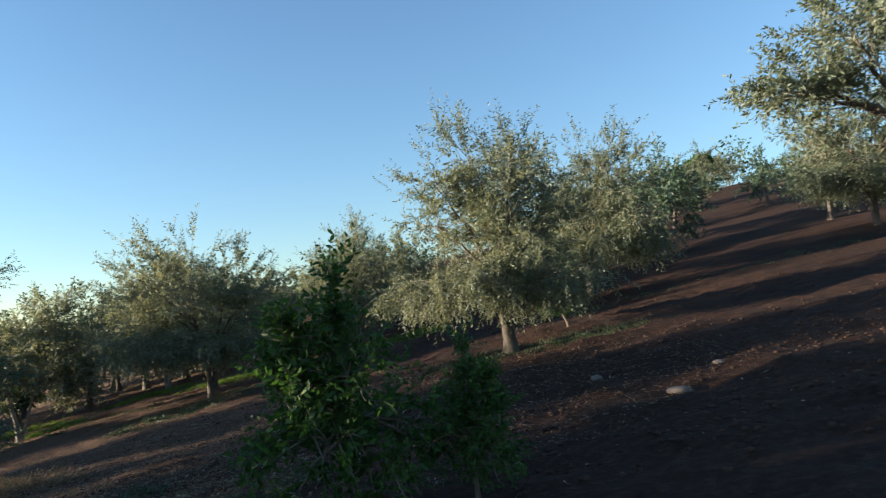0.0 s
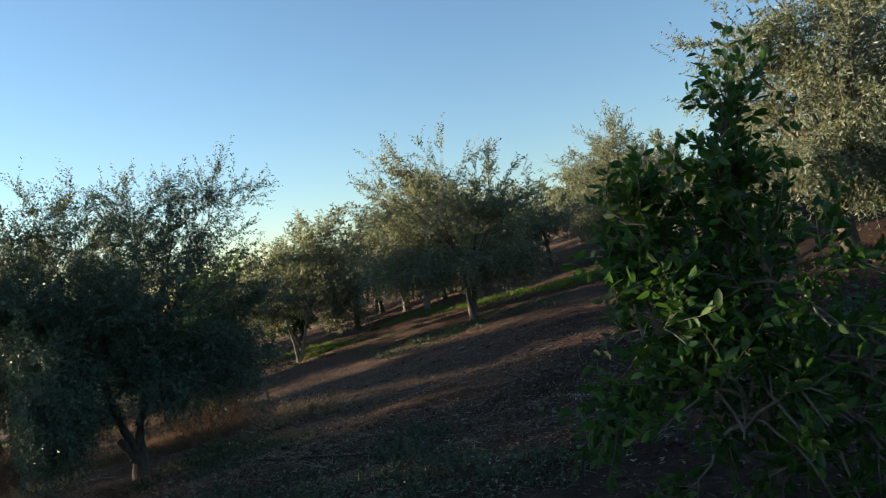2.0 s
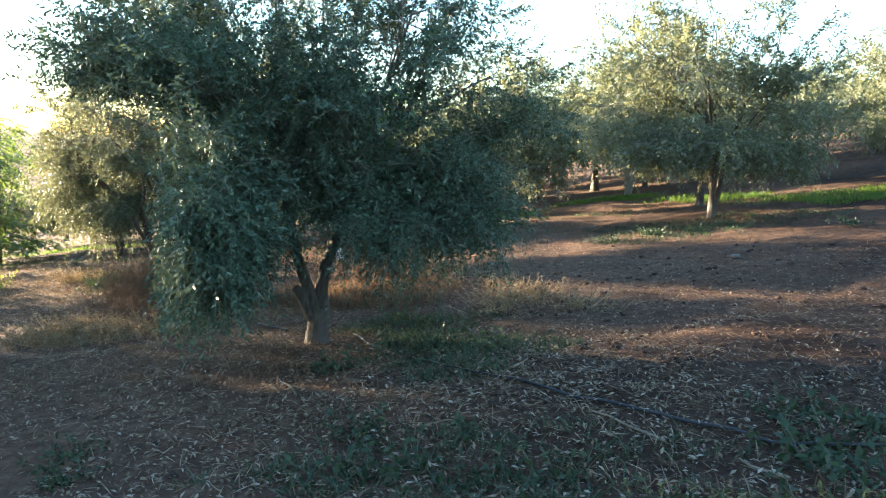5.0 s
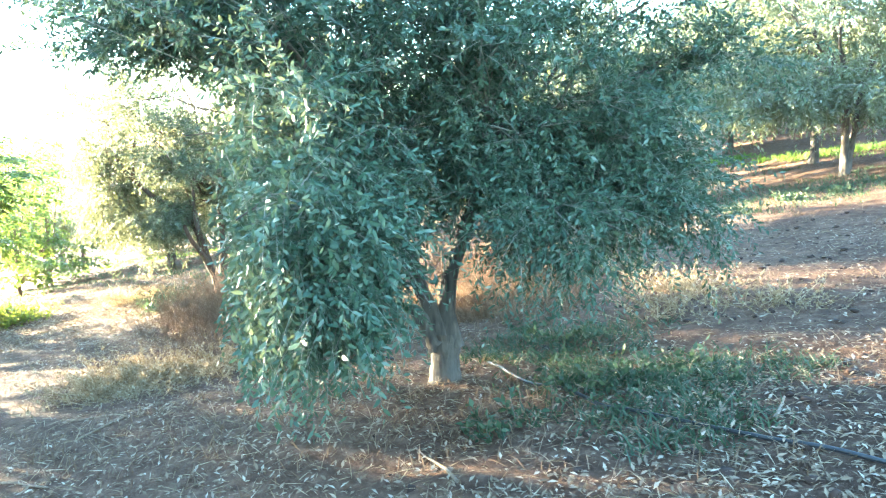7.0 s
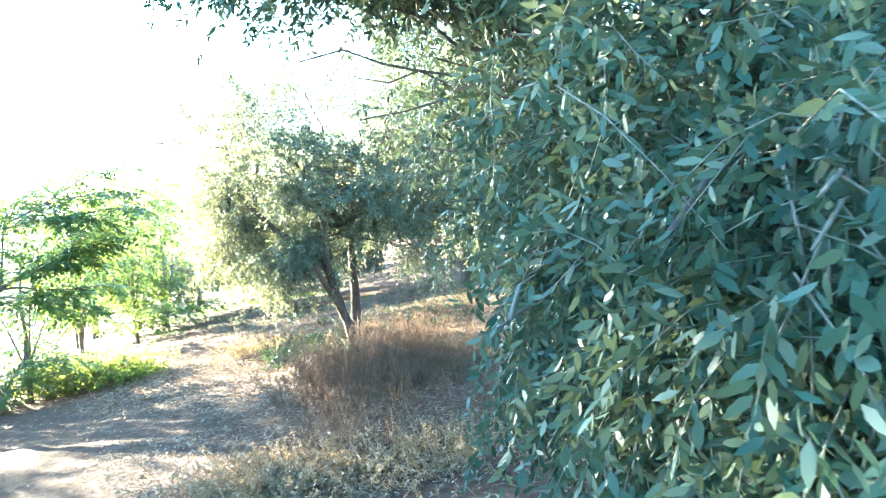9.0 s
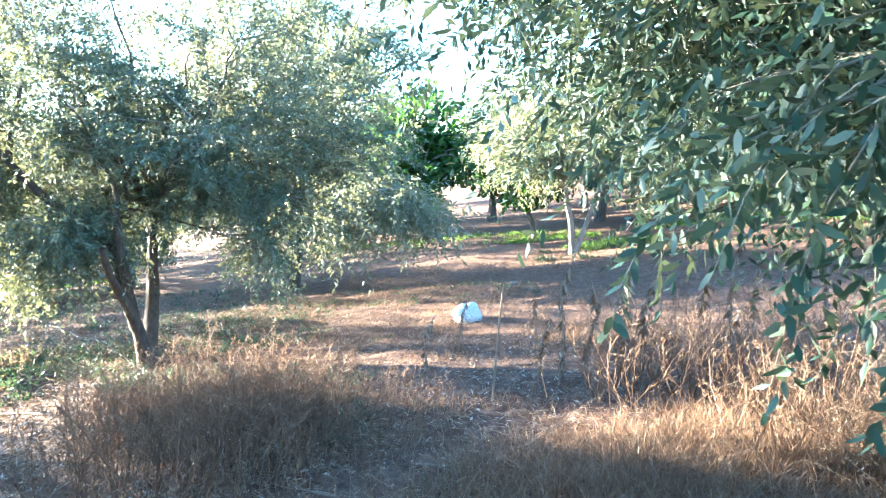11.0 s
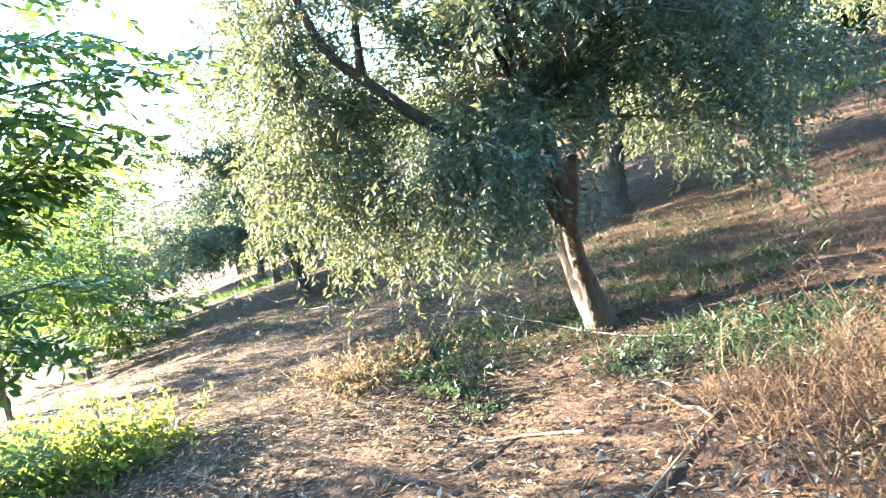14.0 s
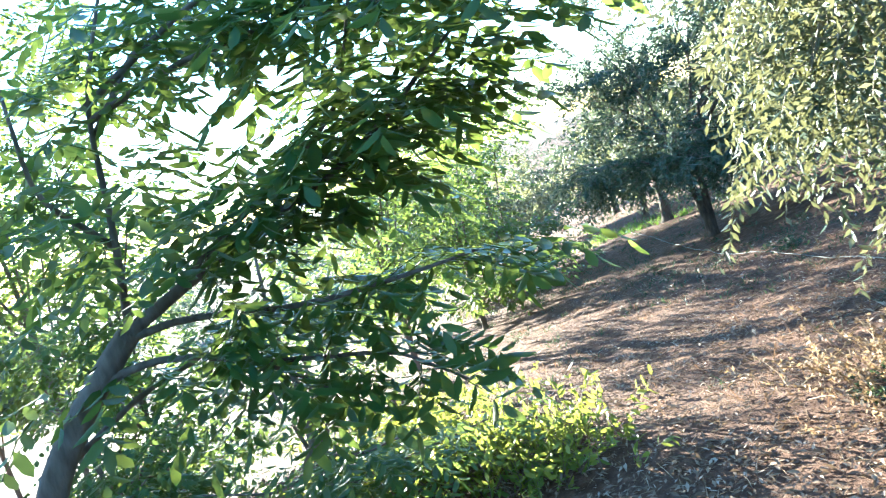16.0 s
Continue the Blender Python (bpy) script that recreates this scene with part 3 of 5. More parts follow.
lobes = view_lobes(33, [(-2.0, 0.1, 3.0, 0.95, 0.8, 2, None), (-1.1, 0.4, 3.4, 1.1, 0.8, 2, None), (0.3, 0.2, 3.3, 1.3, 0.9, 0, None),
                        (1.3, 0.4, 2.6, 1.15, 0.85, 0, None), (-1.75, -0.05, 1.35, 0.55, 0.6, 2, 1.0), (-1.5, 0.05, 1.0, 0.36, 0.5, 2, 1.0), (-0.6, -0.45, 1.35, 0.5, 0.75, 0, 1.0),
                        (1.15, -0.1, 1.2, 0.36, 0.6, 0, 1.0), (0.2, 1.3, 2.5, 1.2, 0.9, 0, None), (-1.3, 1.3, 2.4, 1.1, 0.9, 1, None),
                        (0.6, -0.8, 2.6, 0.95, 0.75, 0, None), (-0.3, 0.3, 2.2, 0.9, 0.6, 0, None), (0.6, 0.5, 2.0, 0.8, 0.5, 0, 0.5), (-0.9, 0.9, 1.7, 0.8, 0.6, 1, 0.7),
                        (1.5, 0.9, 2.4, 0.8, 0.6, 0, 0.5), (-2.0, 0.5, 2.2, 0.55, 0.5, 2, 0.5),
                        (0.3, -0.6, 2.1, 0.7, 0.4, 0, None), (1.0, 0.3, 2.3, 0.7, 0.5, 0, 0.5), (1.6, 0.5, 3.2, 0.9, 0.8, 0, None),
                        (0.9, -0.3, 3.5, 0.9, 0.7, 0, None), (-0.4, -0.3, 3.8, 0.8, 0.6, 0, None), (1.0, 1.9, 2.4, 0.9, 0.7, 0, None), (-0.6, -1.0, 2.7, 0.7, 0.5, 0, None), (-0.9, -1.4, 3.2, 0.8, 0.5, 0, None), (-0.75, -0.7, 1.3, 0.42, 0.65, 0, 1.1), (-0.8, -0.6, 1.5, 0.45, 0.6, 0, 1.1),
                        (-0.5, -0.3, 2.6, 1.0, 0.6, 0, None), (1.0, -0.3, 2.8, 0.9, 0.7, 0, None), (-1.5, -0.3, 2.5, 0.8, 0.6, 2, None), (0.7, 0.2, 1.75, 0.8, 0.35, 0, 0.4), (1.5, 0.2, 1.8, 0.7, 0.45, 0, 0.6), (-0.3, 0.9, 1.75, 0.8, 0.4, 0, 0.5),
                        (-1.75, -0.1, 1.8, 0.5, 0.45, 2, 0.6), (2.0, 0.5, 2.4, 0.7, 0.6, 0, 0.4), (-1.95, 0.15, 1.5, 0.42, 0.5, 2, 0.8), (-0.3, -1.5, 2.5, 0.7, 0.45, 0, None)])
OLIVE_C = make_tree(rng, stems, lobes, 14, 7200, 18, (0.058, 0.32, ""), (0.16, 0.40), 0.45, 0.8, segs=3, twig_r=0.003, every=3, branch_r=0.009)
tree_thing("olive_tree", OLIVE_C, at_ground(-15.65, 13.89), "olive tree with leaning brown trunk and one long bare limb", OLIVES, BARK_BROWN, OLIVE_SUN_WARM)

# three kinds of middle-distance olives, each built once
rng = np.random.default_rng(21)
stems = [view_stem(15, [(0, 0, -0.05), (-0.03, 0, 0.4), (-0.1, 0, 0.9), (-0.08, 0, 1.3)], 0.13, 0.09)]
lobes = view_lobes(10, [(-0.5, 0, 4.0, 1.0, 1.0, 0, None), (0.5, 0.2, 3.5, 1.1, 1.0, 0, None), (-1.3, 0, 2.6, 1.1, 1.0, 0, None), (1.3, 0.1, 2.5, 1.1, 0.9, 0, None),
                        (0, 1.2, 2.7, 1.2, 1.0, 0, None), (0, -1.1, 2.5, 1.1, 0.9, 0, None), (-1.7, -0.2, 1.5, 0.95, 0.8, 0, 0.9), (1.5, -0.3, 1.5, 0.8, 0.7, 0, 0.9), (-0.3, -1.0, 1.6, 0.8, 0.5, 0, 0.9), (0.0, 0.0, 2.4, 1.1, 0.9, 0, None), (-1.2, 0.6, 1.3, 0.9, 0.6, 0, 0.9), (1.1, 0.6, 1.4, 0.9, 0.6, 0, 0.9), (-0.9, -0.9, 1.4, 0.8, 0.6, 0, 0.9), (0.9, -0.9, 1.4, 0.8, 0.6, 0, 0.9),
                        (0.6, 0.0, 4.1, 0.9, 0.8, 0, None), (-1.2, 0.2, 3.5, 1.0, 0.8, 0, None), (1.4, 0.2, 3.3, 1.0, 0.8, 0, None), (0.0, -0.9, 3.3, 1.0, 0.8, 0, None), (0.1, -0.6, 1.15, 0.7, 0.35, 0, 1.0)])
MID_1 = make_tree(rng, stems, lobes, 12, 5200, 13, (0.078, 0.32, ""), (0.2, 0.48), 0.45, 1.1, segs=2, every=3)
rng = np.random.default_rng(22)
stems = [view_stem(20, [(0, 0, -0.05), (-0.02, 0, 0.5), (-0.04, 0, 1.1), (-0.1, 0, 1.5)], 0.065, 0.045),
         view_stem(20, [(0.02, 0.03, 0.1), (0.1, 0.05, 0.6), (0.16, 0.05, 1.2)], 0.055, 0.04)]
lobes = view_lobes(20, [(-1.6, 0, 3.2, 1.2, 1.0, 0, None), (-0.2, 0.2, 3.8, 1.2, 1.0, 0, None), (0.9, 0, 3.3, 1.1, 1.0, 1, None), (-2.1, 0, 2.1, 1.1, 0.8, 0, 0.9), (0.9, -0.3, 2.1, 1.0, 0.7, 1, None),
                        (-0.6, 1.2, 2.7, 1.2, 1.0, 0, None), (-0.6, -1.1, 2.6, 1.1, 0.9, 0, None), (-1.2, -0.6, 1.5, 0.9, 0.6, 0, 0.9), (0.3, 0.9, 1.7, 0.9, 0.6, 1, 0.9), (-0.6, 0, 2.4, 1.2, 0.9, 0, None), (-2.0, 0.5, 2.8, 0.9, 0.8, 0, None), (-1.9, -0.4, 1.35, 0.8, 0.55, 0, 0.9), (0.9, 0.2, 1.4, 0.8, 0.5, 1, 0.9), (-0.7, 0.9, 1.4, 0.9, 0.5, 0, 0.9),
                        (0.4, 0.0, 2.6, 1.1, 0.9, 1, None), (-1.2, 0.2, 3.9, 0.9, 0.7, 0, None), (-0.6, -0.7, 1.7, 0.9, 0.5, 0, 0.8), (0.4, -0.5, 1.4, 0.7, 0.45, 1, 0.9),
                        (-1.5, 0.8, 1.3, 0.7, 0.4, 0, 0.9), (-1.4, -1.0, 1.25, 0.7, 0.4, 0, 0.9), (1.4, 0.5, 1.5, 0.7, 0.5, 1, 0.9), (1.3, -0.3, 2.6, 0.8, 0.7, 1, None), (0.2, 1.2, 1.3, 0.7, 0.4, 1, 0.9), (-0.2, -1.2, 1.35, 0.7, 0.4, 1, 0.9), (-2.4, 0.1, 1.6, 0.6, 0.6, 0, 0.9)])
MID_2 = make_tree(rng, stems, lobes, 12, 4100, 13, LEAF_MID, (0.2, 0.48), 0.45, 1.1, segs=2, every=3)
rng = np.random.default_rng(23)
stems = [view_stem(5, [(0, 0, -0.05), (-0.07, 0, 0.5), (-0.16, 0, 0.8), (-0.2, 0, 1.1)], 0.046, 0.032),
         view_stem(5, [(0.02, 0, 0.0), (0.14, 0.05, 0.4), (0.24, 0.05, 0.75), (0.3, 0.1, 1.05)], 0.042, 0.030)]
lobes = view_lobes(5, [(-0.6, 0, 2.0, 0.75, 0.7, 0, None), (0.3, 0.1, 2.6, 1.0, 0.7, 0, None), (1.2, 0, 2.2, 1.0, 0.75, 1, None), (1.9, 0.1, 1.8, 0.75, 0.6, 1, None), (0.9, -0.3, 2.7, 0.8, 0.6, 1, None),
                       (0, 1.0, 2.0, 1.0, 0.8, 1, None), (0.2, -0.8, 2.0, 0.9, 0.7, 0, None), (-0.8, 0, 1.4, 0.45, 0.5, 0, 0.9),
                       (0.2, -0.3, 1.6, 0.8, 0.45, 1, 0.6), (1.3, -0.2, 1.3, 0.7, 0.5, 1, 0.9), (-0.9, 0.3, 2.4, 0.7, 0.6, 0, None), (0.6, 0.5, 3.0, 0.8, 0.5, 1, None), (1.6, 0.6, 2.5, 0.8, 0.6, 1, None), (-0.9, -0.4, 1.7, 0.6, 0.5, 0, 0.8)])
MID_3 = make_tree(rng, stems, lobes, 14, 2700, 13, LEAF_MID, (0.2, 0.42), 0.45, 0.9, segs=2, every=3)

label_mid = "olive tree with a short trunk and dense grey-green crown"
m_tree = tree_thing("olive_tree", MID_1, at_ground(1.41, 15.3), "tall olive tree with sunlit top on the tilled slope", OLIVES, BARK, OLIVE_SUNLIT, size=1.08)
b_tree = tree_thing("olive_tree", MID_2, at_ground(-6.76, 20.59), "broad olive tree with two thin stems above dark grass", OLIVES, BARK, OLIVE_SUNLIT, size=1.1)
d_tree = tree_thing("olive_tree", MID_3, at_ground(-13.29, 22.36), "small olive tree with sunlit forked trunk in green weeds", OLIVES, BARK_SUNLIT, OLIVE_SUNLIT, size=1.3)
tree_thing("olive_tree", MID_2, at_ground(-23.5, 18.48), "olive tree with dark forked trunk at the hose", OLIVES, BARK, OLIVE_SHADED, turn=215, size=1.05)
for (x, y), src, turn, size, label in (
        ((-17.17, 18.38), m_tree, 160, 1.25, "olive tree with dark leaning trunk behind the twin-trunk olive"),
        ((-2.9, 26.15), b_tree, 70, 1.0, "olive tree with pale trunk in bright green grass"),
        ((4.98, 23.45), b_tree, 100, 1.2, "olive tree with dense dark crown on the slope"),
        ((-10.3, 26.62), d_tree, 60, 1.5, "olive tree with forked trunk above a green strip"),
        ((15.9, 25.35), b_tree, 150, 1.35, "wide sunlit olive tree on the upper slope")):
    size /= src.scale[0]
    t = copy_thing(src, pose(*at_ground(x, y), 0, 0, turn) @ Matrix.Diagonal((size, size, size, 1)))
    tagged(t, label)

# the tall tree beside the start: a high crown with long side branches
rng = np.random.default_rng(24)
stems = [view_stem(0, [(0, 0, -0.05), (0.05, 0, 0.8), (0.0, 0.05, 1.7), (-0.1, 0.1, 2.3)], 0.15, 0.10)]
lobes = view_lobes(0, [(-1.9, 0.2, 3.1, 0.75, 0.5, 0, None), (-1.2, -0.3, 3.9, 0.9, 0.7, 0, None), (-0.2, 0.3, 4.6, 1.1, 0.8, 0, None), (0.9, 0.2, 3.9, 1.1, 0.8, 0, None), (0.2, -1.0, 3.6, 1.0, 0.7, 0, None),
                       (0.1, 1.1, 3.6, 1.0, 0.7, 0, None), (-1.5, 0.9, 3.4, 0.8, 0.6, 0, None)])
tree_thing("olive_tree", make_tree(rng, stems, lobes, 12, 1500, 14, LEAF_MID, (0.2, 0.5), 0.2, 1.1, segs=2, every=3), at_ground(6.9, 9.3),
           "tall olive tree with long side branches beside the start", OLIVES, BARK, OLIVE_SUNLIT)

# far rows, lighter crowns
far_kinds = []
for k in range(3):
    rng = np.random.default_rng(40 + k)
    stems = [view_stem(0, [(0, 0, -0.05), (0.03, 0, 0.5), (-0.08 + 0.1 * k, 0, 1.2)], 0.13, 0.09)]
    rows = [(0, 0, 3.7, 1.1, 0.9, 0, None)]
    for a in range(6):
        ang = a * 1.05 + rng.uniform(-0.3, 0.3)
        rows.append((1.35 * math.cos(ang), 1.35 * math.sin(ang), rng.uniform(1.5, 2.9), rng.uniform(0.9, 1.25), rng.uniform(0.7, 0.95), 0, 0.8 if a % 3 == 0 else None))
    d = make_tree(rng, stems, view_lobes(0, rows), 10, 600, 12, LEAF_FAR, (0.22, 0.55), 0.5, 1.1, segs=2, twig_r=0.006, every=6)
    spots = [(-7.6, 23.6), (17.4, 30.9), (15.0, 44.0)][k]
    far_kinds.append(tree_thing("olive_tree", d, at_ground(*spots), label_mid, OLIVES, BARK, (OLIVE_SUNLIT, OLIVE_SUNLIT, OLIVE_SHADED)[k], size=(0.75, 1.0, 1.0)[k]))
rng = np.random.default_rng(50)
# spots with y below 7 are unseen trees, added to shade the slope
for k, (x, y) in enumerate(((-2.0, 33.5), (-9.0, 34.5), (-15.0, 33.0), (-21.5, 31.5), (5.5, 31.5), (10.5, 32.5), (-27.5, 25.5), (-33.0, 31.0), (20.0, 36.0), (-26.0, 40.0), (-5.0, 43.0),
                            (4.0, 41.5), (-15.0, 43.0), (-38.0, 23.0), (-42.0, 40.0), (-31.5, 19.0),
                            (-18.5, 3.6), (-17.0, -1.0), (-24.0, 5.0), (-11.8, 0.8), (-13.5, -3.4), (-13.4, 6.0), (-12.2, 3.4), (-16.2, 6.0), (-9.5, -2.0), (18.4, 26.2), (-19.5, 37.0), (-29.0, 33.0), (-36.0, 27.0), (-45.0, 30.0), (-12.5, 38.5), (-6.0, 38.0), (-27.0, 30.0), (-34.0, 38.0), (-35.0, 18.0), (-18.2, 31.0), (19.0, 50.0), (24.0, 61.0), (21.0, 44.0), (29.0, 68.0), (14.0, 52.0), (-30.0, 23.0), (-34.5, 22.0), (-27.3, 21.2), (-12.5, 30.0), (-6.2, 30.0), (-23.5, 34.5), (-19.5, 41.0), (-14.5, 36.0), (4.2, 30.2), (8.5, 36.0), (-1.0, 30.0), (-22.0, 23.5), (-14.0, 28.2), (-10.6, 29.6), (-9.2, 32.2), (-16.0, 34.6), (-11.8, 34.8), (-4.0, 35.5), (-3.0, 39.0), (-10.5, 41.5), (-7.2, 46.0))):
    s = rng.uniform(0.85, 1.15)
    copy_thing(far_kinds[k % 3], pose(*at_ground(x, y), 0, 0, rng.uniform(0, 360)) @ Matrix.Diagonal((s, s, s, 1)))
# two more out-of-view olives, enlarged to block the low sun
for x, y, s, turn in ((-14.2, 4.3, 1.5, 40), (-30.0, 5.6, 1.45, 130)):
    copy_thing(far_kinds[2], pose(*at_ground(x, y), 0, 0, turn) @ Matrix.Diagonal((s, s, s, 1)))

# citrus trees
CIT = "citrus trees among the olives"
LEAF_CIT = (0.068, 0.46, "broad")
rng = np.random.default_rng(61)
stems = [([(0, 0, -0.03), (0.02, 0, 0.4), (0.0, 0.02, 0.9)], 0.03, 0.022)]
lobes = [((0.0, 0, 1.85), 0.07, 0.38, 0, None), ((-0.46, 0.05, 1.45), 0.12, 0.3, 0, None), ((-0.1, 0.1, 1.3), 0.3, 0.4, 0, None), ((0.2, -0.1, 1.1), 0.32, 0.4, 0, None), ((0.0, 0.2, 0.8), 0.55, 0.35, 0, None),
         ((-0.5, -0.05, 0.95), 0.35, 0.35, 0, None), ((0.5, 0.05, 0.65), 0.35, 0.35, 0, None), ((-0.1, -0.3, 0.55), 0.45, 0.35, 0, None), ((-0.45, 0.1, 0.5), 0.35, 0.3, 0, None), ((0.3, -0.2, 0.35), 0.4, 0.25, 0, None)]
sapling = make_tree(rng, stems, lobes, 11, 760, 9, LEAF_CIT, (0.12, 0.30), 0.05, 0.9, segs=3, twig_r=0.0035)
citrus_young = tree_thing("citrus_tree", sapling, at_ground(-0.87, 5.62), "young citrus tree with dense dark green leaves", CIT, GREENWOOD, CITRUS, GREENWOOD, crown="foliage")
citrus_small = copy_thing(citrus_young, pose(*at_ground(0.15, 5.75), 0, 0, 130) @ Matrix.Diagonal((0.62, 0.62, 0.62, 1)))
tagged(citrus_small, "low citrus sapling with dark green leaves")
rng = np.random.default_rng(62)
stems = [([(0, 0, -0.03), (-0.1, 0, 0.35), (-0.28, 0.02, 0.7)], 0.06, 0.045)]
lobes = [((-0.6, 0, 1.75), 0.65, 0.5, 0, None), ((-1.2, 0.1, 1.4), 0.6, 0.55, 0, None), ((0.0, 0, 1.3), 0.6, 0.55, 0, None), ((-0.6, 0.6, 1.3), 0.7, 0.6, 0, None), ((-0.6, -0.6, 1.2), 0.7, 0.5, 0, None)]
d = make_tree(rng, stems, lobes, 12, 800, 11, (0.12, 0.62, ""), (0.2, 0.4), 0.2, 0.5, segs=2, twig_r=0.004, every=4)
citrus_round = tree_thing("citrus_tree", d, at_ground(-15.06, 25.6), "round citrus tree with bright green leaves", CIT, GREENWOOD, CITRUS, GREENWOOD, crown="foliage")
for x, y, s, turn in ((-20.9, 26.9, 2.1, 200), (-22.9, 28.2, 1.2, 90), (3.0, 17.2, 0.45, 10)):
    copy_thing(citrus_round, pose(*at_ground(x, y), 0, 0, turn) @ Matrix.Diagonal((s, s, s, 1)))

# ---- walnuts beside the path ----
WALNUTS = "walnut trees beside the path"


def compound_leaf(rng, pairs=4, size=1.0, simple=False):
    """A walnut leaf: a drooping stalk with paired leaflets and one at the tip, along +x."""
    K = 6
    t = np.linspace(0, 1, K)
    L = 0.30 * size * rng.uniform(0.85, 1.15)
    dr = rng.uniform(0.15, 0.55)
    stalk = np.stack([L * t, 0.03 * size * np.sin(3 * t) * rng.uniform(-1, 1), -dr * L * t * t], 1)
    u = np.concatenate([np.repeat(np.linspace(0.3, 0.92, pairs), 2), [0.999]])
    base, w = along(stalk, u)
    sgn = np.concatenate([np.tile([1.0, -1.0], pairs), [0.0]])
    side_dir = np.stack([np.zeros_like(sgn), sgn, np.zeros_like(sgn)], 1)
    way = unit(w * 0.55 + side_dir * 0.9 + np.array([0, 0, -0.35]) * rng.uniform(0.4, 1.3, (len(u), 1)) + rng.normal(size=w.shape) * 0.12)
    side = np.cross(way, np.array([[0, 0, 1.0]]) + rng.normal(size=way.shape) * 0.25)
    ln = 0.105 * size * rng.uniform(0.75, 1.15, len(u))
    lv, lf = leaves(base, way, side, ln, ln * 0.5, 0.1) if simple else broad_leaves(base, way, side, ln, ln * 0.36, 0.10, 0.16)
    sv, sf = tubes(stalk[None, ::2], np.array([[0.003, 0.0025, 0.002]]) * size, 3)
    return lv, lf, sv, sf


def leaf_mesh(rng, pairs, size):
    lv, lf, sv, sf = compound_leaf(rng, pairs, size)
    v = np.concatenate([lv, sv])
    return mesh_of("leaf", v, [lf, sf + len(lv)], [WALNUT], smooth=False)


def walnut_limbs(t, lines, bark):
    for P, r0, r1 in lines:
        P = np.array(P, float)
        n = 12
        x = np.linspace(0, len(P) - 1.001, n)
        i = x.astype(int)
        f = (x - i)[:, None]
        Q = P[i] * (1 - f) + P[i + 1] * f
        Q[1:-1] = (Q[:-2] + 2 * Q[1:-1] + Q[2:]) / 4
        v, fc = tubes(Q[None], np.linspace(r0, r1, n)[None], 8)
        part("limb", mesh_of("limb", v, fc, [bark]), t)


def leaf_spots(rng, lines, n, spread, low=0.25):
    """Places and headings for leaves along side shoots of the given limbs."""
    w = np.array([np.linalg.norm(np.diff(np.array(P, float), axis=0), axis=1).sum() for P, *_ in lines])
    pick = rng.choice(len(lines), n, p=w / w.sum())
    pos, out = np.empty((n, 3)), np.empty((n, 3))
    for k in range(n):
        p, d = along(np.array(lines[pick[k]][0], float), np.array([rng.uniform(low, 1.0)]))
        o = rnd_dirs(rng, 1)[0]
        o[2] = abs(o[2]) * 0.5 - 0.1
        pos[k] = p[0] + o * rng.uniform(0.0, spread)
        out[k] = unit(o + d[0] * 0.4)
    return pos, out


rng = np.random.default_rng(71)
leaf_kinds = [leaf_mesh(rng, 4 + k % 2, 1.0) for k in range(6)]
base = Vector(at_ground(-18.2, 9.15))
near_walnut = tagged(empty("walnut_tree", base), "young walnut tree with a leaning grey stem and feathered leaves", "tree", WALNUTS)
b0 = np.array(base)
lines_world = [([(-18.2, 9.15, b0[2] - 0.05), (-18.17, 9.4, -1.65), (-18.15, 9.68, -1.12), (-18.15, 9.87, -0.9), (-18.13, 10.09, -0.71)], 0.062, 0.042),
               ([(-18.13, 10.09, -0.71), (-18.07, 10.35, -0.6), (-17.93, 10.62, -0.49), (-17.69, 10.89, -0.4), (-17.5, 11.08, -0.26), (-17.28, 11.24, -0.1)], 0.026, 0.006),
               ([(-18.13, 10.09, -0.73), (-18.07, 10.28, -0.72), (-17.84, 10.65, -0.82), (-17.57, 11.0, -0.81), (-17.39, 11.15, -0.79)], 0.016, 0.005),
               ([(-18.15, 9.9, -0.88), (-18.11, 10.01, -0.83), (-18.06, 10.19, -0.83), (-17.86, 10.46, -0.95), (-17.71, 10.6, -1.09)], 0.020, 0.005),
               ([(-18.13, 10.09, -0.72), (-18.18, 10.17, -0.33), (-18.17, 10.23, 0.12), (-18.04, 10.43, 0.51)], 0.017, 0.005),
               ([(-18.07, 10.3, -0.6), (-17.84, 10.73, -0.35), (-17.66, 10.95, -0.2), (-17.4, 11.0, 0.1)], 0.014, 0.005),
               ([(-18.17, 10.23, 0.0), (-18.5, 10.5, 0.35), (-18.7, 10.9, 0.6)], 0.014, 0.005),
               ([(-18.15, 9.7, -1.1), (-18.4, 10.1, -0.95), (-18.7, 10.7, -0.95), (-18.9, 11.2, -1.0)], 0.014, 0.005),
               ([(-18.18, 10.15, -0.4), (-18.12, 9.97, -0.16), (-18.06, 10.0, 0.3)], 0.014, 0.005),
               ([(-18.17, 10.23, 0.05), (-17.93, 10.51, 0.12), (-17.73, 10.88, 0.15), (-17.38, 11.22, 0.05), (-17.1, 11.42, -0.1)], 0.014, 0.005),
               ([(-17.86, 10.46, -0.95), (-17.64, 10.85, -1.05), (-17.45, 11.0, -1.2)], 0.010, 0.004),
               ([(-18.17, 10.23, 0.1), (-17.95, 10.7, 0.35), (-17.65, 11.15, 0.42), (-17.42, 11.4, 0.45)], 0.014, 0.004),
               ([(-17.73, 10.88, 0.15), (-17.35, 11.3, 0.22), (-16.95, 11.55, 0.18)], 0.009, 0.004),
               ([(-17.95, 10.7, 0.35), (-17.7, 11.1, 0.65), (-17.5, 11.4, 0.8)], 0.009, 0.004)]
lines = [([tuple(np.array(p) - b0) for p in P], r0, r1) for P, r0, r1 in lines_world]
walnut_limbs(near_walnut, lines, GREENWOOD)
pos, out = leaf_spots(rng, lines[1:], 300, 0.3)
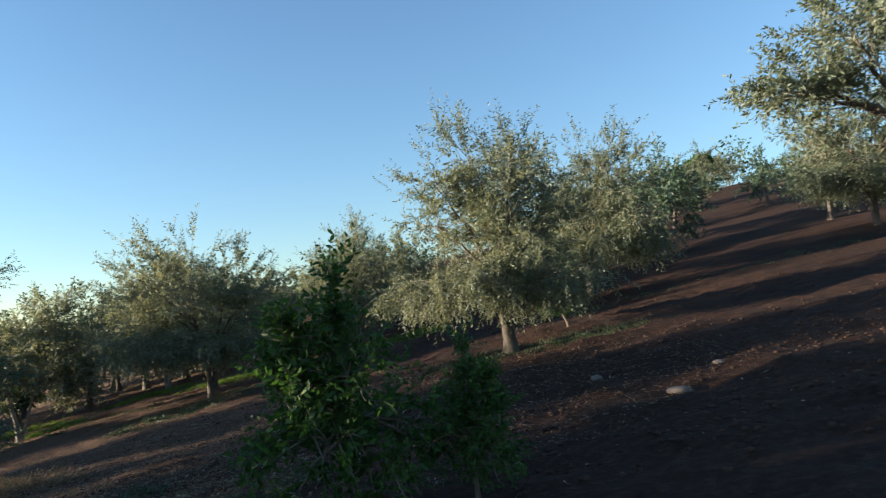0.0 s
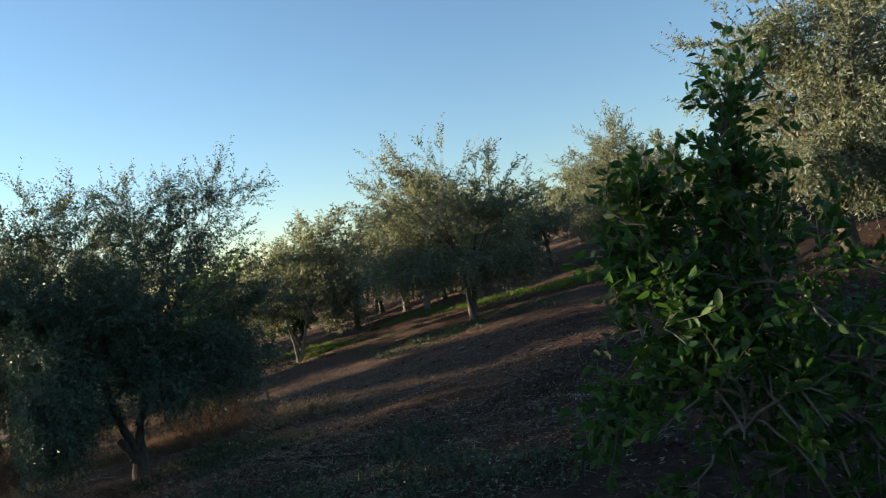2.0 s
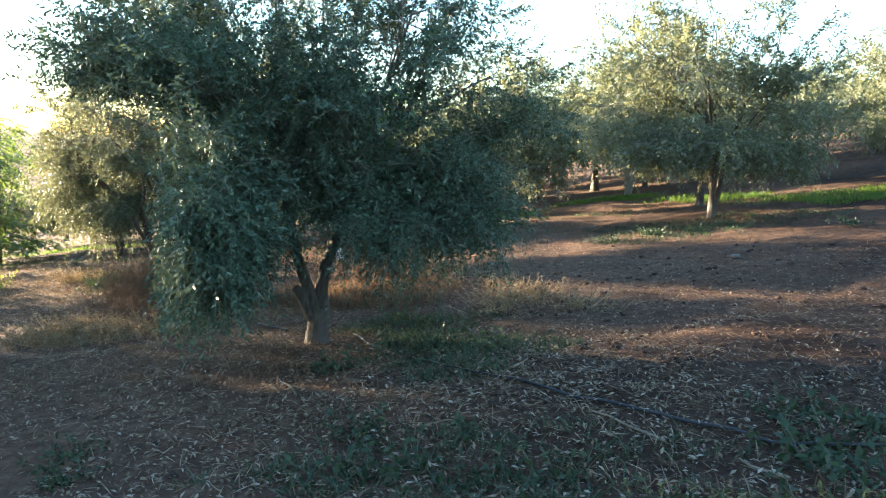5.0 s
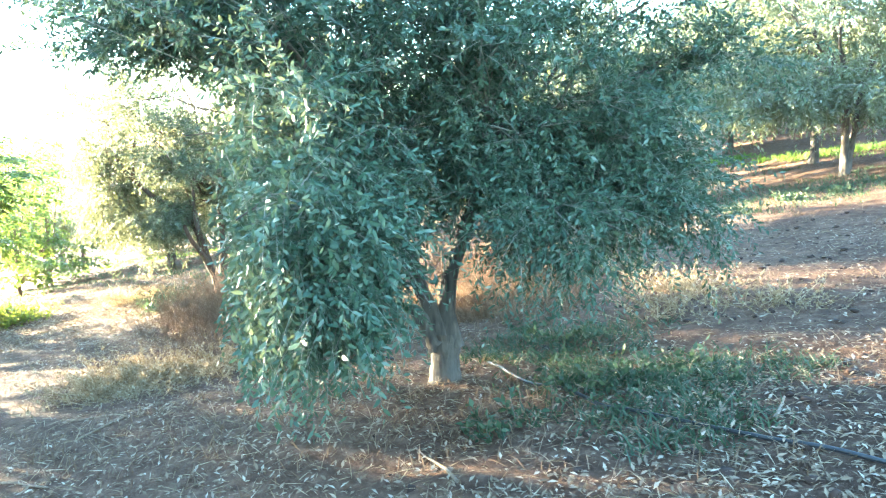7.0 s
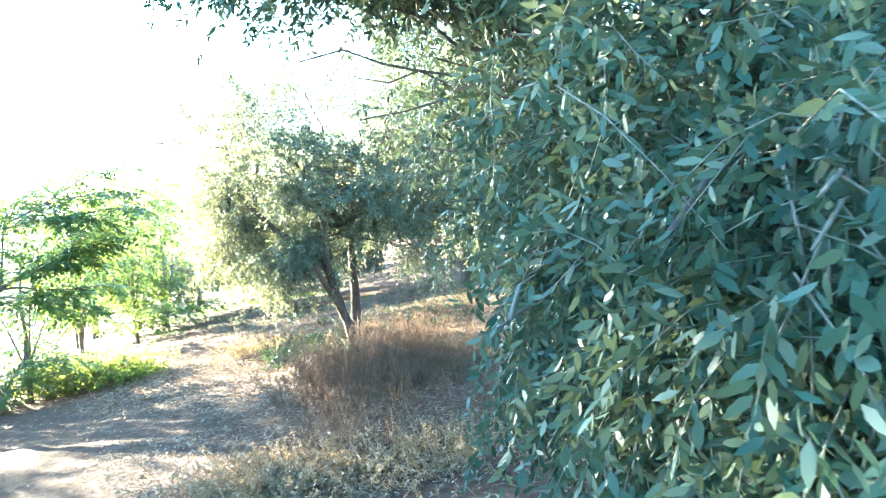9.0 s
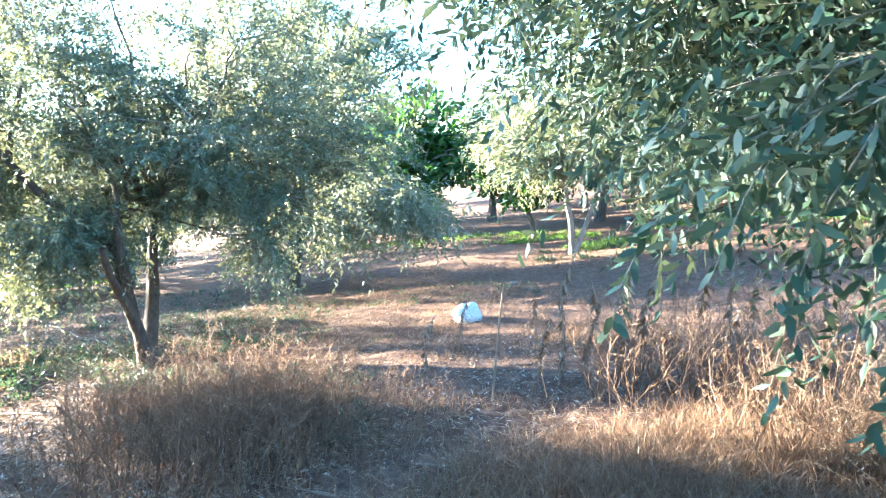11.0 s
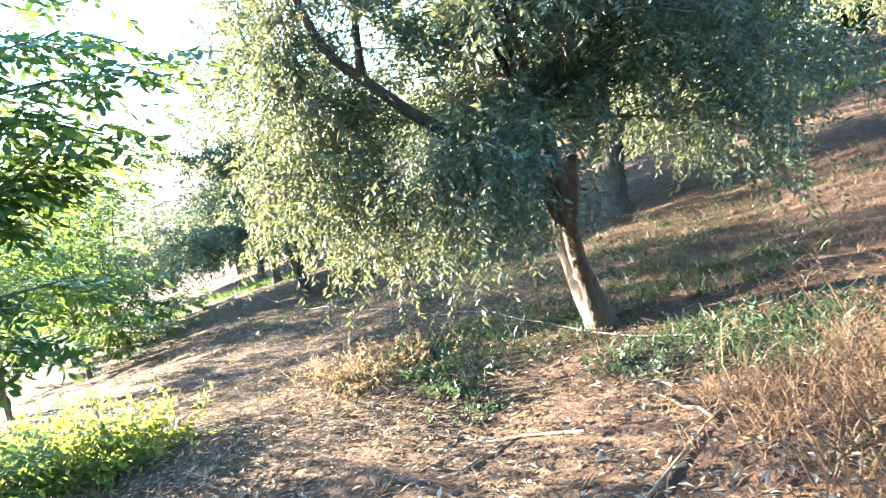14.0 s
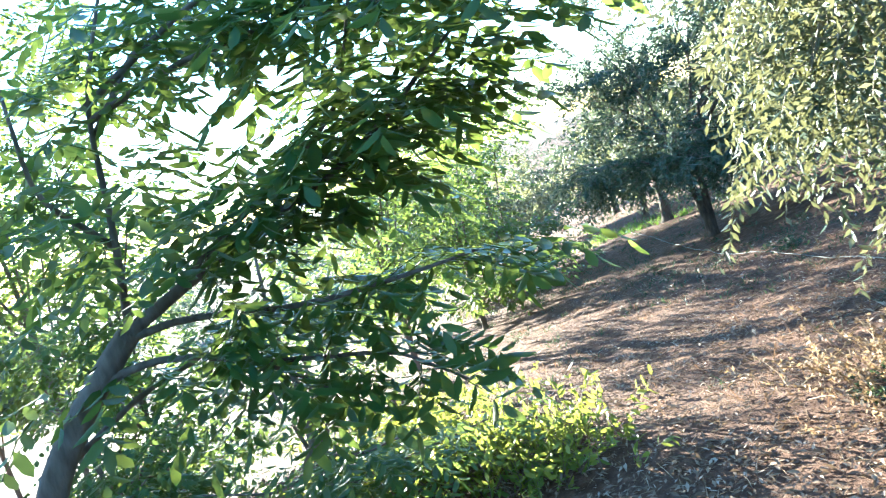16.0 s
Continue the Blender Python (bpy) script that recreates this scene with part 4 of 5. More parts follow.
for k in range(300):
    ob = part("leaf", leaf_kinds[k % 6], near_walnut)
    o = out[k]
    ob.matrix_basis = Matrix.LocRotScale(Vector(pos[k]), Euler((rng.uniform(-0.5, 0.5), rng.uniform(-0.1, 0.5), math.atan2(o[1], o[0]) + rng.uniform(-0.5, 0.5))), Vector((1, 1, 1)) * rng.uniform(0.75, 1.1))


def leaf_cloud(rng, pos, out, size, pairs=4, simple=False):
    """Many walnut leaves in one mesh."""
    vs, fs, o = [], [], 0
    for p, d in zip(pos, out):
        lv, lf, sv, sf = compound_leaf(rng, pairs, size * rng.uniform(0.8, 1.15), simple)
        a = math.atan2(d[1], d[0])
        c, s = math.cos(a), math.sin(a)
        lv = lv @ np.array([[c, s, 0], [-s, c, 0], [0, 0, 1]]) + p
        vs.append(lv)
        fs.append(lf + o)
        o += len(lv)
    return np.concatenate(vs), np.concatenate(fs)


upper = [q for q in lines[1:] if q[0][-1][2] + b0[2] > -0.15]
pos, out = leaf_spots(rng, upper, 340, 0.45, 0.15)
more, heading = leaf_spots(rng, lines[1:4] + lines[5:6], 170, 0.3, 0.3)
pos, out = np.concatenate([pos, more]), np.concatenate([out, heading])
v, f = leaf_cloud(rng, pos, out, 1.0)
part("foliage", mesh_of("foliage", v, f, [WALNUT], smooth=False), near_walnut, kind="stuff")


def far_walnut(x, y, h, spread, n, seed, label, size=1.0, low=0.25):
    rng = np.random.default_rng(seed)
    t = tagged(empty("walnut_tree", at_ground(x, y)), label, "tree", WALNUTS)
    L = [([(0, 0, -0.05), (0.03, 0, 0.3 * h), (0.0, 0.05, 0.45 * h)], 0.05, 0.035)]
    for k in range(11):
        a = k * 2.4
        r = spread * rng.uniform(0.6, 1.0)
        z = h * rng.uniform(low, 0.95)
        L.append(([(0, 0.02, (0.3 * low + 0.045 + 0.025 * k) * h), (0.4 * r * math.cos(a), 0.4 * r * math.sin(a), 0.75 * z), (r * math.cos(a), r * math.sin(a), z)], 0.02, 0.005))
    L.append(([(0, 0.05, 0.45 * h), (0.1, 0, 0.7 * h), (0.05, 0.1, h)], 0.03, 0.006))
    walnut_limbs(t, L, GREENWOOD)
    pos, out = leaf_spots(rng, L[1:], n, 0.42, 0.2)
    v, f = leaf_cloud(rng, pos, out, size, 4, x < -21.2)
    part("foliage", mesh_of("foliage", v, f, [WALNUT], smooth=False), t, kind="stuff")
    return t


far_walnut(-20.3, 10.95, 2.4, 1.35, 560, 73, "bushy young walnut tree among the shrubs", 0.95, 0.12)
far_walnut(-23.8, 10.0, 4.2, 1.7, 1000, 79, "bushy sunlit walnut tree beside the path", 1.1, 0.1)
# stands where it keeps the low sun off the twin-trunk olive
far_walnut(-25.2, 13.7, 4.5, 1.8, 560, 74, "bushy walnut tree behind the shrubs", 1.2, 0.08)
far_walnut(-22.3, 9.5, 1.8, 1.3, 760, 80, "low sunlit walnut sprouts beside the path", 0.9, 0.1)
# three tall walnuts added as sun blockers that shade the old olive
far_walnut(-27.0, 9.0, 8.0, 2.8, 1400, 75, "tall walnut tree added to block the low sun", 1.3)
far_walnut(-22.6, 7.2, 7.0, 2.4, 1300, 78, "unseen tall walnut tree added to shade the old olive", 1.3)
far_walnut(-31.5, 7.4, 9.2, 2.6, 1150, 77, "tall walnut tree added to block the low sun", 1.4)
far_walnut(-26.0, 15.4, 4.2, 1.8, 720, 81, "bushy walnut tree behind the shrubs", 1.2, 0.08)
far_walnut(-28.4, 17.5, 5.0, 2.2, 900, 82, "bushy walnut tree beyond the path", 1.3, 0.08)
far_walnut(-31.0, 15.8, 4.2, 2.2, 420, 76, "far walnut tree against the low sun", 1.4)

# ---- low growth ----


def bush(rng, n, per, spread, h, leaf, lean=0.8):
    """Shoots from the ground with leaves: stems and leaves as (verts, faces)."""
    s = np.zeros((n, 3))
    s[:, :2] = rng.normal(size=(n, 2)) * spread * 0.35
    d = unit(np.concatenate([rng.normal(size=(n, 2)) * lean, np.full((n, 1), 1.0)], 1))
    L = h * rng.uniform(0.5, 1.15, n)
    S = np.empty((n, 4, 3))
    S[:, 0] = s
    for k in range(3):
        d = unit(d + rng.normal(size=d.shape) * 0.16 + np.concatenate([s[:, :2] * 0.6 / max(spread, 0.01), np.zeros((n, 1))], 1) * 0.3)
        S[:, k + 1] = S[:, k] + d * (L / 3)[:, None]
    S[..., 2] = np.maximum(S[..., 2], 0.0)
    wood = tubes(S, np.linspace(0.004, 0.0015, 4)[None].repeat(n, 0), 3)
    m = n * per
    which = np.repeat(np.arange(n), per)
    uu = rng.uniform(0.15, 1.0, m) * 2.999
    i = uu.astype(int)
    f = (uu - i)[:, None]
    b = S[which, i] * (1 - f) + S[which, i + 1] * f
    w = unit(S[which, i + 1] - S[which, i])
    way = unit(w * 0.5 + rnd_dirs(rng, m))
    ln = leaf[0] * rng.uniform(0.6, 1.3, m)
    fol = (broad_leaves if leaf[2] else leaves)(b, way, np.cross(way, rnd_dirs(rng, m)), ln, ln * leaf[1])
    return wood, fol


def bush_thing(name, d, mats, place, label, category, group="", turn=0.0, size=1.0):
    (wv, wf), (lv, lf) = d
    t = tagged(empty(name, place, turn, size), label, category, group)
    part("stem_mass", mesh_of("stem_mass", wv, wf, [mats[0]]), t, kind="stuff")
    part("foliage", mesh_of("foliage", lv, lf, [mats[1]], smooth=False), t, kind="stuff")
    return t


rng = np.random.default_rng(81)
d = bush(rng, 120, 14, 0.7, 0.62, (0.075, 0.34, True), 0.75)
SHRUBS = "yellow-green shrubs"
first = bush_thing("shrub", d, (GREENWOOD, SHRUB), at_ground(-19.3, 12.1), "low yellow-green shrub at the edge of the path", "shrub", SHRUBS)
for x, y, s, a in ((-20.0, 11.9, 1.1, 60), (-20.8, 11.5, 1.15, 150), (-21.4, 12.3, 1.0, 250)):
    copy_thing(first, pose(*at_ground(x, y), 0, 0, a) @ Matrix.Diagonal((s, s, s * 0.95, 1)))


def scatter(rng, areas, total):
    """Random spots in soft-edged ellipses (x, y, half-width, half-depth, turn, weight)."""
    w = np.array([a[5] for a in areas], float)
    k = rng.choice(len(areas), total, p=w / w.sum())
    A = np.array([a[:5] for a in areas], float)[k]
    r = np.sqrt(rng.random(total)) * np.where(rng.random(total) < 0.15, 1.35, 1.0)
    ph = rng.uniform(0, 2 * np.pi, total)
    u, v = A[:, 2] * r * np.cos(ph), A[:, 3] * r * np.sin(ph)
    c, s = np.cos(np.radians(A[:, 4])), np.sin(np.radians(A[:, 4]))
    return A[:, 0] + u * c - v * s, A[:, 1] + u * s + v * c


def blades(rng, x, y, h, width, lean=0.35):
    """Upright grass blades of three triangles, standing in small tufts."""
    n = len(x)
    b = np.stack([x, y, height(x, y) - 0.01], 1)
    a = rng.uniform(0, 2 * np.pi, n)
    side = np.stack([np.cos(a), np.sin(a), np.zeros(n)], 1) * (width / 2)
    d = np.stack([rng.normal(size=n) * lean, rng.normal(size=n) * lean, np.ones(n)], 1)
    H = (h * rng.uniform(0.4, 1.2, n))[:, None]
    m = b + d * H * 0.55
    tip = b + d * H + np.stack([d[:, 0], d[:, 1], -0.25 * np.ones(n)], 1) * H * 0.35
    v = np.stack([b - side, b + side, m + side * 0.8, m - side * 0.8, tip], 1).reshape(-1, 3)
    o = np.arange(n)[:, None] * 5
    f = np.concatenate([o + np.array([q]) for q in ((0, 1, 2), (0, 2, 3), (3, 2, 4))], 1).reshape(-1, 3)
    return v, f


def tufted(rng, x, y, k, r):
    n = len(x)
    x, y = np.repeat(x, k), np.repeat(y, k)
    return x + rng.normal(size=n * k) * r, y + rng.normal(size=n * k) * r


rng = np.random.default_rng(82)
x, y = tufted(rng, *scatter(rng, [(-3.0, 24.3, 3.2, 1.1, 8, 4), (-10.8, 26.0, 1.5, 0.45, 20, 1.5), (-12.7, 23.3, 0.9, 0.5, 8, 0.8), (-29.5, 21.5, 4, 0.8, 10, 1.0), (-14.6, 25.2, 1.2, 0.5, 0, 0.8),
                                 (-7.8, 25.2, 1.5, 0.7, 0, 1), (-18.5, 26.5, 4, 0.5, 5, 0.8)], 1150), 11, 0.09)
v, f = blades(rng, x, y, 0.15, 0.018, 0.5)
tagged(new("tall_grass", mesh_of("tall_grass", v, f, [GRASS], smooth=False)), "bright green grass strips along the olive rows", "grass", kind="stuff")
# patches at x -26 to -34 darken sunlit soil that should lie in shade
x, y = tufted(rng, *scatter(rng, [(1.8, 15.0, 2.6, 0.9, 5, 2), (-7.0, 18.3, 1.6, 1.0, 40, 2), (-8.0, 11.0, 0.8, 0.5, 30, 1.6), (-6.9, 10.4, 0.9, 0.45, 20, 1.6), (-6.6, 9.5, 0.4, 0.5, 0, 0.6), (-2.6, 7.2, 1.6, 0.5, 30, 1.2), (-4.6, 7.6, 0.9, 0.4, 30, 0.8), (-16.4, 13.7, 1.0, 0.5, 20, 1.0), (-16.4, 15.0, 2.2, 1.2, 0, 1.6), (-14.4, 13.6, 0.8, 0.35, 0, 0.3),
                                 (-3.7, 7.6, 1.0, 0.6, 30, 0.8), (-5.6, 8.0, 1.2, 0.5, 30, 0.8), (-6.6, 20.0, 2.5, 0.8, 10, 1.6), (-16.5, 16.2, 1.6, 1.2, 0, 0.8), (-1.5, 5.0, 1.2, 1.0, 0, 0.7),
                                 (4.0, 20.0, 3.0, 0.8, 10, 0.8), (-9.5, 22.5, 2.5, 0.6, 10, 0.6), (-7.0, 9.7, 0.6, 0.5, 0, 0.5), (-14.5, 17.5, 2.2, 1.0, 10, 0.7), (12, 22, 4, 1, 10, 0.7), (-24, 26, 8, 5, 0, 1.6), (-18, 32, 9, 3, 0, 1.2), (-25, 12, 5, 3, 0, 2.2), (-30, 20, 6, 4, 0, 2.5), (-26, 18, 3, 2, 0, 1.5), (-34, 25, 6, 4, 0, 2), (-20.5, 17.0, 3.0, 1.8, 20, 1.6)], 4500), 9, 0.06)
v, f = blades(rng, x, y, 0.085, 0.012, 0.7)
tagged(new("short_grass", mesh_of("short_grass", v, f, [WEED], smooth=False)), "short dull green grass in patches under the olives", "grass", kind="stuff")

x, y = tufted(rng, *scatter(rng, [(-12.0, 13.5, 3.0, 2.5, 0, 3), (-14.0, 16.0, 3.0, 2.0, 0, 2), (-9.0, 12.5, 2.5, 2.0, 0, 1.5), (-9.5, 17.0, 4.0, 2.5, 0, 1.5), (-17.5, 14.5, 2.5, 1.8, 20, 0.6), (-12.5, 19.5, 4.0, 2.0, 0, 1.2),
                                 (-5.0, 9.0, 3.0, 2.0, 20, 1.2), (-9.0, 9.0, 2.0, 0.9, 20, 1), (-16.0, 22.0, 3.0, 2.5, 0, 1), (-8.0, 23.5, 3.0, 1.5, 0, 0.8), (-21.0, 15.5, 3.0, 2.0, 20, 1)], 3600), 6, 0.05)
v, f = blades(rng, x, y, 0.10, 0.007, 0.8)
tagged(new("dry_grass", mesh_of("dry_grass", v, f, [DRYWEED], smooth=False)), "thin brown dry grass scattered over the soil", "grass", kind="stuff")

x, y = tufted(rng, *scatter(rng, [(-10.0, 12.1, 1.0, 0.55, 10, 4), (-9.4, 12.8, 0.9, 0.6, 0, 2.0), (-8.8, 12.1, 0.5, 0.4, 0, 0.7), (-10.9, 11.6, 0.5, 0.3, 0, 0.8), (-12.8, 12.2, 1.3, 0.9, 10, 0.9), (-13.9, 12.5, 0.7, 0.5, 0, 0.8), (-11.2, 15.2, 0.6, 0.4, 10, 0.5)], 1500), 10, 0.05)
v, f = blades(rng, x, y, 0.20, 0.005, 0.5)
tagged(new("dead_grass", mesh_of("dead_grass", v, f, [DRYWEED], smooth=False)), "tall tan dead grass standing in dense tufts", "grass", kind="stuff")
x, y = tufted(rng, *scatter(rng, [(-13.6, 13.2, 0.9, 0.6, 10, 3), (-14.6, 13.3, 0.7, 0.4, 0, 1.5), (-13.0, 12.3, 1.0, 0.6, 0, 1.2), (-15.2, 14.6, 0.9, 0.5, 0, 1.5), (-16.9, 14.0, 0.7, 0.4, 20, 1)], 420), 8, 0.05)
v, f = blades(rng, x, y, 0.13, 0.010, 0.7)
tagged(new("weedy_grass", mesh_of("weedy_grass", v, f, [WEED], smooth=False)), "loose dull green grass among the dry weeds", "grass", kind="stuff")

# broad-leaved weeds
WEEDS = "broad-leaved weeds"
d = bush(rng, 24, 10, 0.3, 0.15, (0.055, 0.5, False), 1.3)
weed = bush_thing("weed", d, (GREENWOOD, WEED), at_ground(-7.1, 10.05), "low broad-leaved green weed on bare soil", "weed", WEEDS)
spots = [(-6.9, 9.55), (-7.35, 9.85), (-6.75, 10.4), (-7.6, 10.6), (-7.5, 9.2), (-8.0, 11.2), (-8.5, 11.5), (-3.55, 7.7), (-3.2, 7.9), (-4.14, 18.4), (-5.8, 8.3), (-16.3, 13.0), (-16.8, 13.3),
         (-17.2, 13.7), (-16.9, 14.2), (-14.6, 13.1), (-14.9, 12.9), (-15.2, 13.1), (-14.4, 13.4), (-16.0, 12.7), (0.4, 14.9), (1.0, 14.7), (2.2, 14.8), (2.9, 15.0), (-0.3, 15.2), (3.5, 15.3),
         (-13.6, 21.6), (-12.8, 21.3), (-12.0, 21.5), (-11.4, 21.0), (-13.9, 22.6), (-12.4, 22.6), (-7.8, 17.3), (-7.2, 17.8), (-6.6, 18.3), (-11.8, 25.2), (-17.6, 13.2), (-18.4, 15.6), (-20.5, 16.4),
         (-1.9, 5.6), (-2.6, 6.3), (0.6, 4.4), (-19.0, 25.0), (-17.7, 24.5),
         (-3.9, 8.6), (-4.1, 8.9), (-3.75, 9.15), (-4.25, 9.45), (-3.6, 8.45), (-3.85, 8.2), (-5.9, 7.75), (-5.6, 7.85), (-6.2, 7.6), (-5.2, 8.0), (-8.0, 7.2), (-7.7, 7.05), (-6.5, 8.15), (-4.6, 7.9)]
for x, y in spots:
    s = rng.uniform(0.6, 1.15)
    copy_thing(weed, pose(*at_ground(x, y, -0.01), 0, 0, rng.uniform(0, 360)) @ Matrix.Diagonal((s, s, s, 1)))

# dry undergrowth: brown brush round the sack, behind the old olive and in mounds by the path
DRY = "clumps of dry brown weeds"


def brush(rng, n, spread, h, side_twigs=6, bits=6, lean=0.35):
    """A dead bushy weed: thin stems with forking side twigs that carry withered bits."""
    s = np.zeros((n, 3))
    s[:, :2] = rng.normal(size=(n, 2)) * spread * 0.4
    d = unit(np.concatenate([rng.normal(size=(n, 2)) * lean + s[:, :2] * 0.5, np.ones((n, 1))], 1))
    L = h * rng.uniform(0.55, 1.15, n)
    S = np.empty((n, 4, 3))
    S[:, 0] = s
    for k in range(3):
        d = unit(d + rng.normal(size=d.shape) * 0.14)
        S[:, k + 1] = S[:, k] + d * (L / 3)[:, None]
    m = n * side_twigs
    which = np.repeat(np.arange(n), side_twigs)
    uu = rng.uniform(0.25, 0.98, m) * 2.999
    i = uu.astype(int)
    f = (uu - i)[:, None]
    b = S[which, i] * (1 - f) + S[which, i + 1] * f
    w = unit(unit(S[which, i + 1] - S[which, i]) * 0.6 + rnd_dirs(rng, m) * 0.8 + np.array([0, 0, 0.35]))
    T = np.stack([b, b + w * (L[which] * 0.14)[:, None], b + (w + rnd_dirs(rng, m) * 0.45) * (L[which] * rng.uniform(0.2, 0.36, m))[:, None]], 1)
    T[..., 2] = np.maximum(T[..., 2], 0.01)
    wood = join([tubes(S, np.linspace(0.0036, 0.0015, 4)[None].repeat(n, 0), 3), tubes(T, np.linspace(0.0018, 0.0009, 3)[None].repeat(m, 0), 3)])
    q = m * bits
    own = np.repeat(np.arange(m), bits)
    g = rng.uniform(0.3, 1.0, (q, 1))
    p = T[own, 1] * (1 - g) + T[own, 2] * g
    way = unit(rnd_dirs(rng, q) + np.array([0, 0, -0.4]))
    ln = rng.uniform(0.007, 0.018, q)
    return wood, leaves(p, way, np.cross(way, rnd_dirs(rng, q)), ln, ln * 0.5, 0.4)


dry_kinds = []
for k, (n, h, sp) in enumerate(((34, 0.52, 0.5), (26, 0.62, 0.42))):
    d = brush(rng, n, sp, h)
    dry_kinds.append(bush_thing("dry_weed", d, (DRYWEED, DRYWEED), at_ground(*((-12.9, 12.0), (-10.6, 13.0))[k]), "brittle red-brown dry weed clump on straw-covered soil", "dry weed", DRY))
d = bush(rng, 70, 20, 0.6, 0.28, (0.027, 0.45, False), 1.2)
dry_kinds.append(bush_thing("dry_weed", d, (STRAW, STRAW), at_ground(-11.5, 9.55), "low straw-coloured dry weed clump on the soil", "dry weed", DRY))
areas = {0: [(-13.0, 11.9, 1.1, 0.8, 10, 3.2), (-10.0, 12.2, 0.9, 0.6, 10, 0.5), (-12.4, 12.9, 0.8, 0.5, 0, 0.7), (-11.9, 14.9, 0.9, 0.4, 10, 0.6), (-11.3, 15.6, 0.9, 0.4, 0, 0.5)],
         1: [(-12.7, 11.4, 1.1, 0.5, 10, 1.6), (-10.2, 13.4, 0.8, 0.4, 0, 0.5), (-9.0, 12.3, 0.7, 0.4, 10, 0.3), (-9.5, 12.6, 0.7, 0.6, 0, 0.3), (-13.5, 12.4, 0.6, 0.5, 0, 0.6)],
         2: [(-11.4, 9.7, 0.35, 0.25, 20, 1), (-10.7, 10.2, 0.4, 0.3, 0, 0.7), (-17.3, 13.5, 0.4, 0.25, 20, 0.3), (-9.0, 13.0, 1.2, 0.9, 0, 0.7), (-7.2, 12.2, 0.8, 0.5, 0, 0.5)]}
for k, n in ((0, 32), (1, 20), (2, 26)):
    for x, y in zip(*scatter(rng, areas[k], n)):
        if (y < 10.6 and x > -14.5 and k < 2) or (-13.2 < x < -11.5 and 12.6 < y < 15.7):
            continue
        s = rng.uniform(0.75, 1.15)
        copy_thing(dry_kinds[k], pose(*at_ground(x, y, -0.01), 0, 0, rng.uniform(0, 360)) @ Matrix.Diagonal((s, s, s, 1)))
for k, x, y, s in ((2, -11.5, 9.12, 0.9), (2, -11.2, 9.3, 0.7), (2, -11.75, 9.3, 1.0), (2, -11.45, 9.4, 0.8), (1, -11.35, 10.3, 0.8), (1, -11.75, 10.2, 0.8), (1, -11.05, 10.75, 0.9), (0, -11.9, 10.7, 0.9)):
    copy_thing(dry_kinds[k], pose(*at_ground(x, y, -0.01), 0, 0, rng.uniform(0, 360)) @ Matrix.Diagonal((s, s, s, 1)))

# tall dead stalks with withered leaves
STALKS = "tall dead weed stalks"


def stalk(rng, h):
    P = np.array([[0, 0, -0.03], [0.01, 0.01, 0.35 * h], [rng.normal() * 0.04, rng.normal() * 0.04, 0.7 * h], [rng.normal() * 0.07, rng.normal() * 0.07, h]])
    parts = [tubes(P[None], np.array([[0.011, 0.009, 0.007, 0.004]]), 5)]
    m = 54
    b, w = along(P, rng.uniform(0.12, 1.0, m))
    way = unit(rnd_dirs(rng, m) + np.array([0, 0, -1.6]))
    ln = rng.uniform(0.05, 0.12, m)
    return parts[0], broad_leaves(b, way, np.cross(way, rnd_dirs(rng, m)), ln, ln * 0.26, 0.35, 0.4)


stalk_kinds = []
for k in range(3):
    (v, f), (lv, lf) = stalk(rng, 1.0)
    t = tagged(empty("dead_stalk", at_ground(*((-11.2, 13.55), (-10.75, 13.5), (-10.1, 14.4))[k])), "dead brown weed stalk with withered hanging leaves", "dead stalk", STALKS)
    part("stem", mesh_of("stem", v, f, [STICK]), t)
    part("withered_leaf_mass", mesh_of("withered_leaf_mass", lv, lf, [DRYWEED], smooth=False), t, kind="stuff")
    stalk_kinds.append(t)
for k, (x, y, s) in enumerate(((-11.05, 13.7, 1.05), (-11.3, 13.3, 0.8), (-10.65, 13.7, 1.1), (-10.85, 13.9, 0.9), (-10.3, 14.2, 1.1), (-9.9, 14.7, 1.15), (-9.7, 14.0, 1.0), (-9.4, 14.6, 0.9), (-10.05, 13.1, 0.85),
                               (-12.2, 13.3, 0.75), (-12.45, 14.6, 0.7), (-11.8, 14.9, 0.7), (-9.0, 12.4, 0.9), (-8.6, 12.1, 0.8), (-12.9, 13.2, 0.7))):
    copy_thing(stalk_kinds[k % 3], pose(*at_ground(x, y), rng.uniform(-6, 6), rng.uniform(-6, 6), rng.uniform(0, 360)) @ Matrix.Diagonal((s, s, s * 0.72, 1)))

# ---- straw, fallen leaves, clods and stones ----


def flat_leaves(rng, x, y, ln, ratio, tilt, fold=0.25):
    n = len(x)
    b = np.stack([x, y, height(x, y) + rng.uniform(0.006, 0.03, n)], 1)
    a = rng.uniform(0, 2 * np.pi, n)
    way = np.stack([np.cos(a), np.sin(a), rng.normal(size=n) * tilt + 0.05], 1)
    side = np.stack([-np.sin(a), np.cos(a), rng.normal(size=n) * tilt], 1)
    return leaves(b, way, side, ln, ln * ratio, fold)


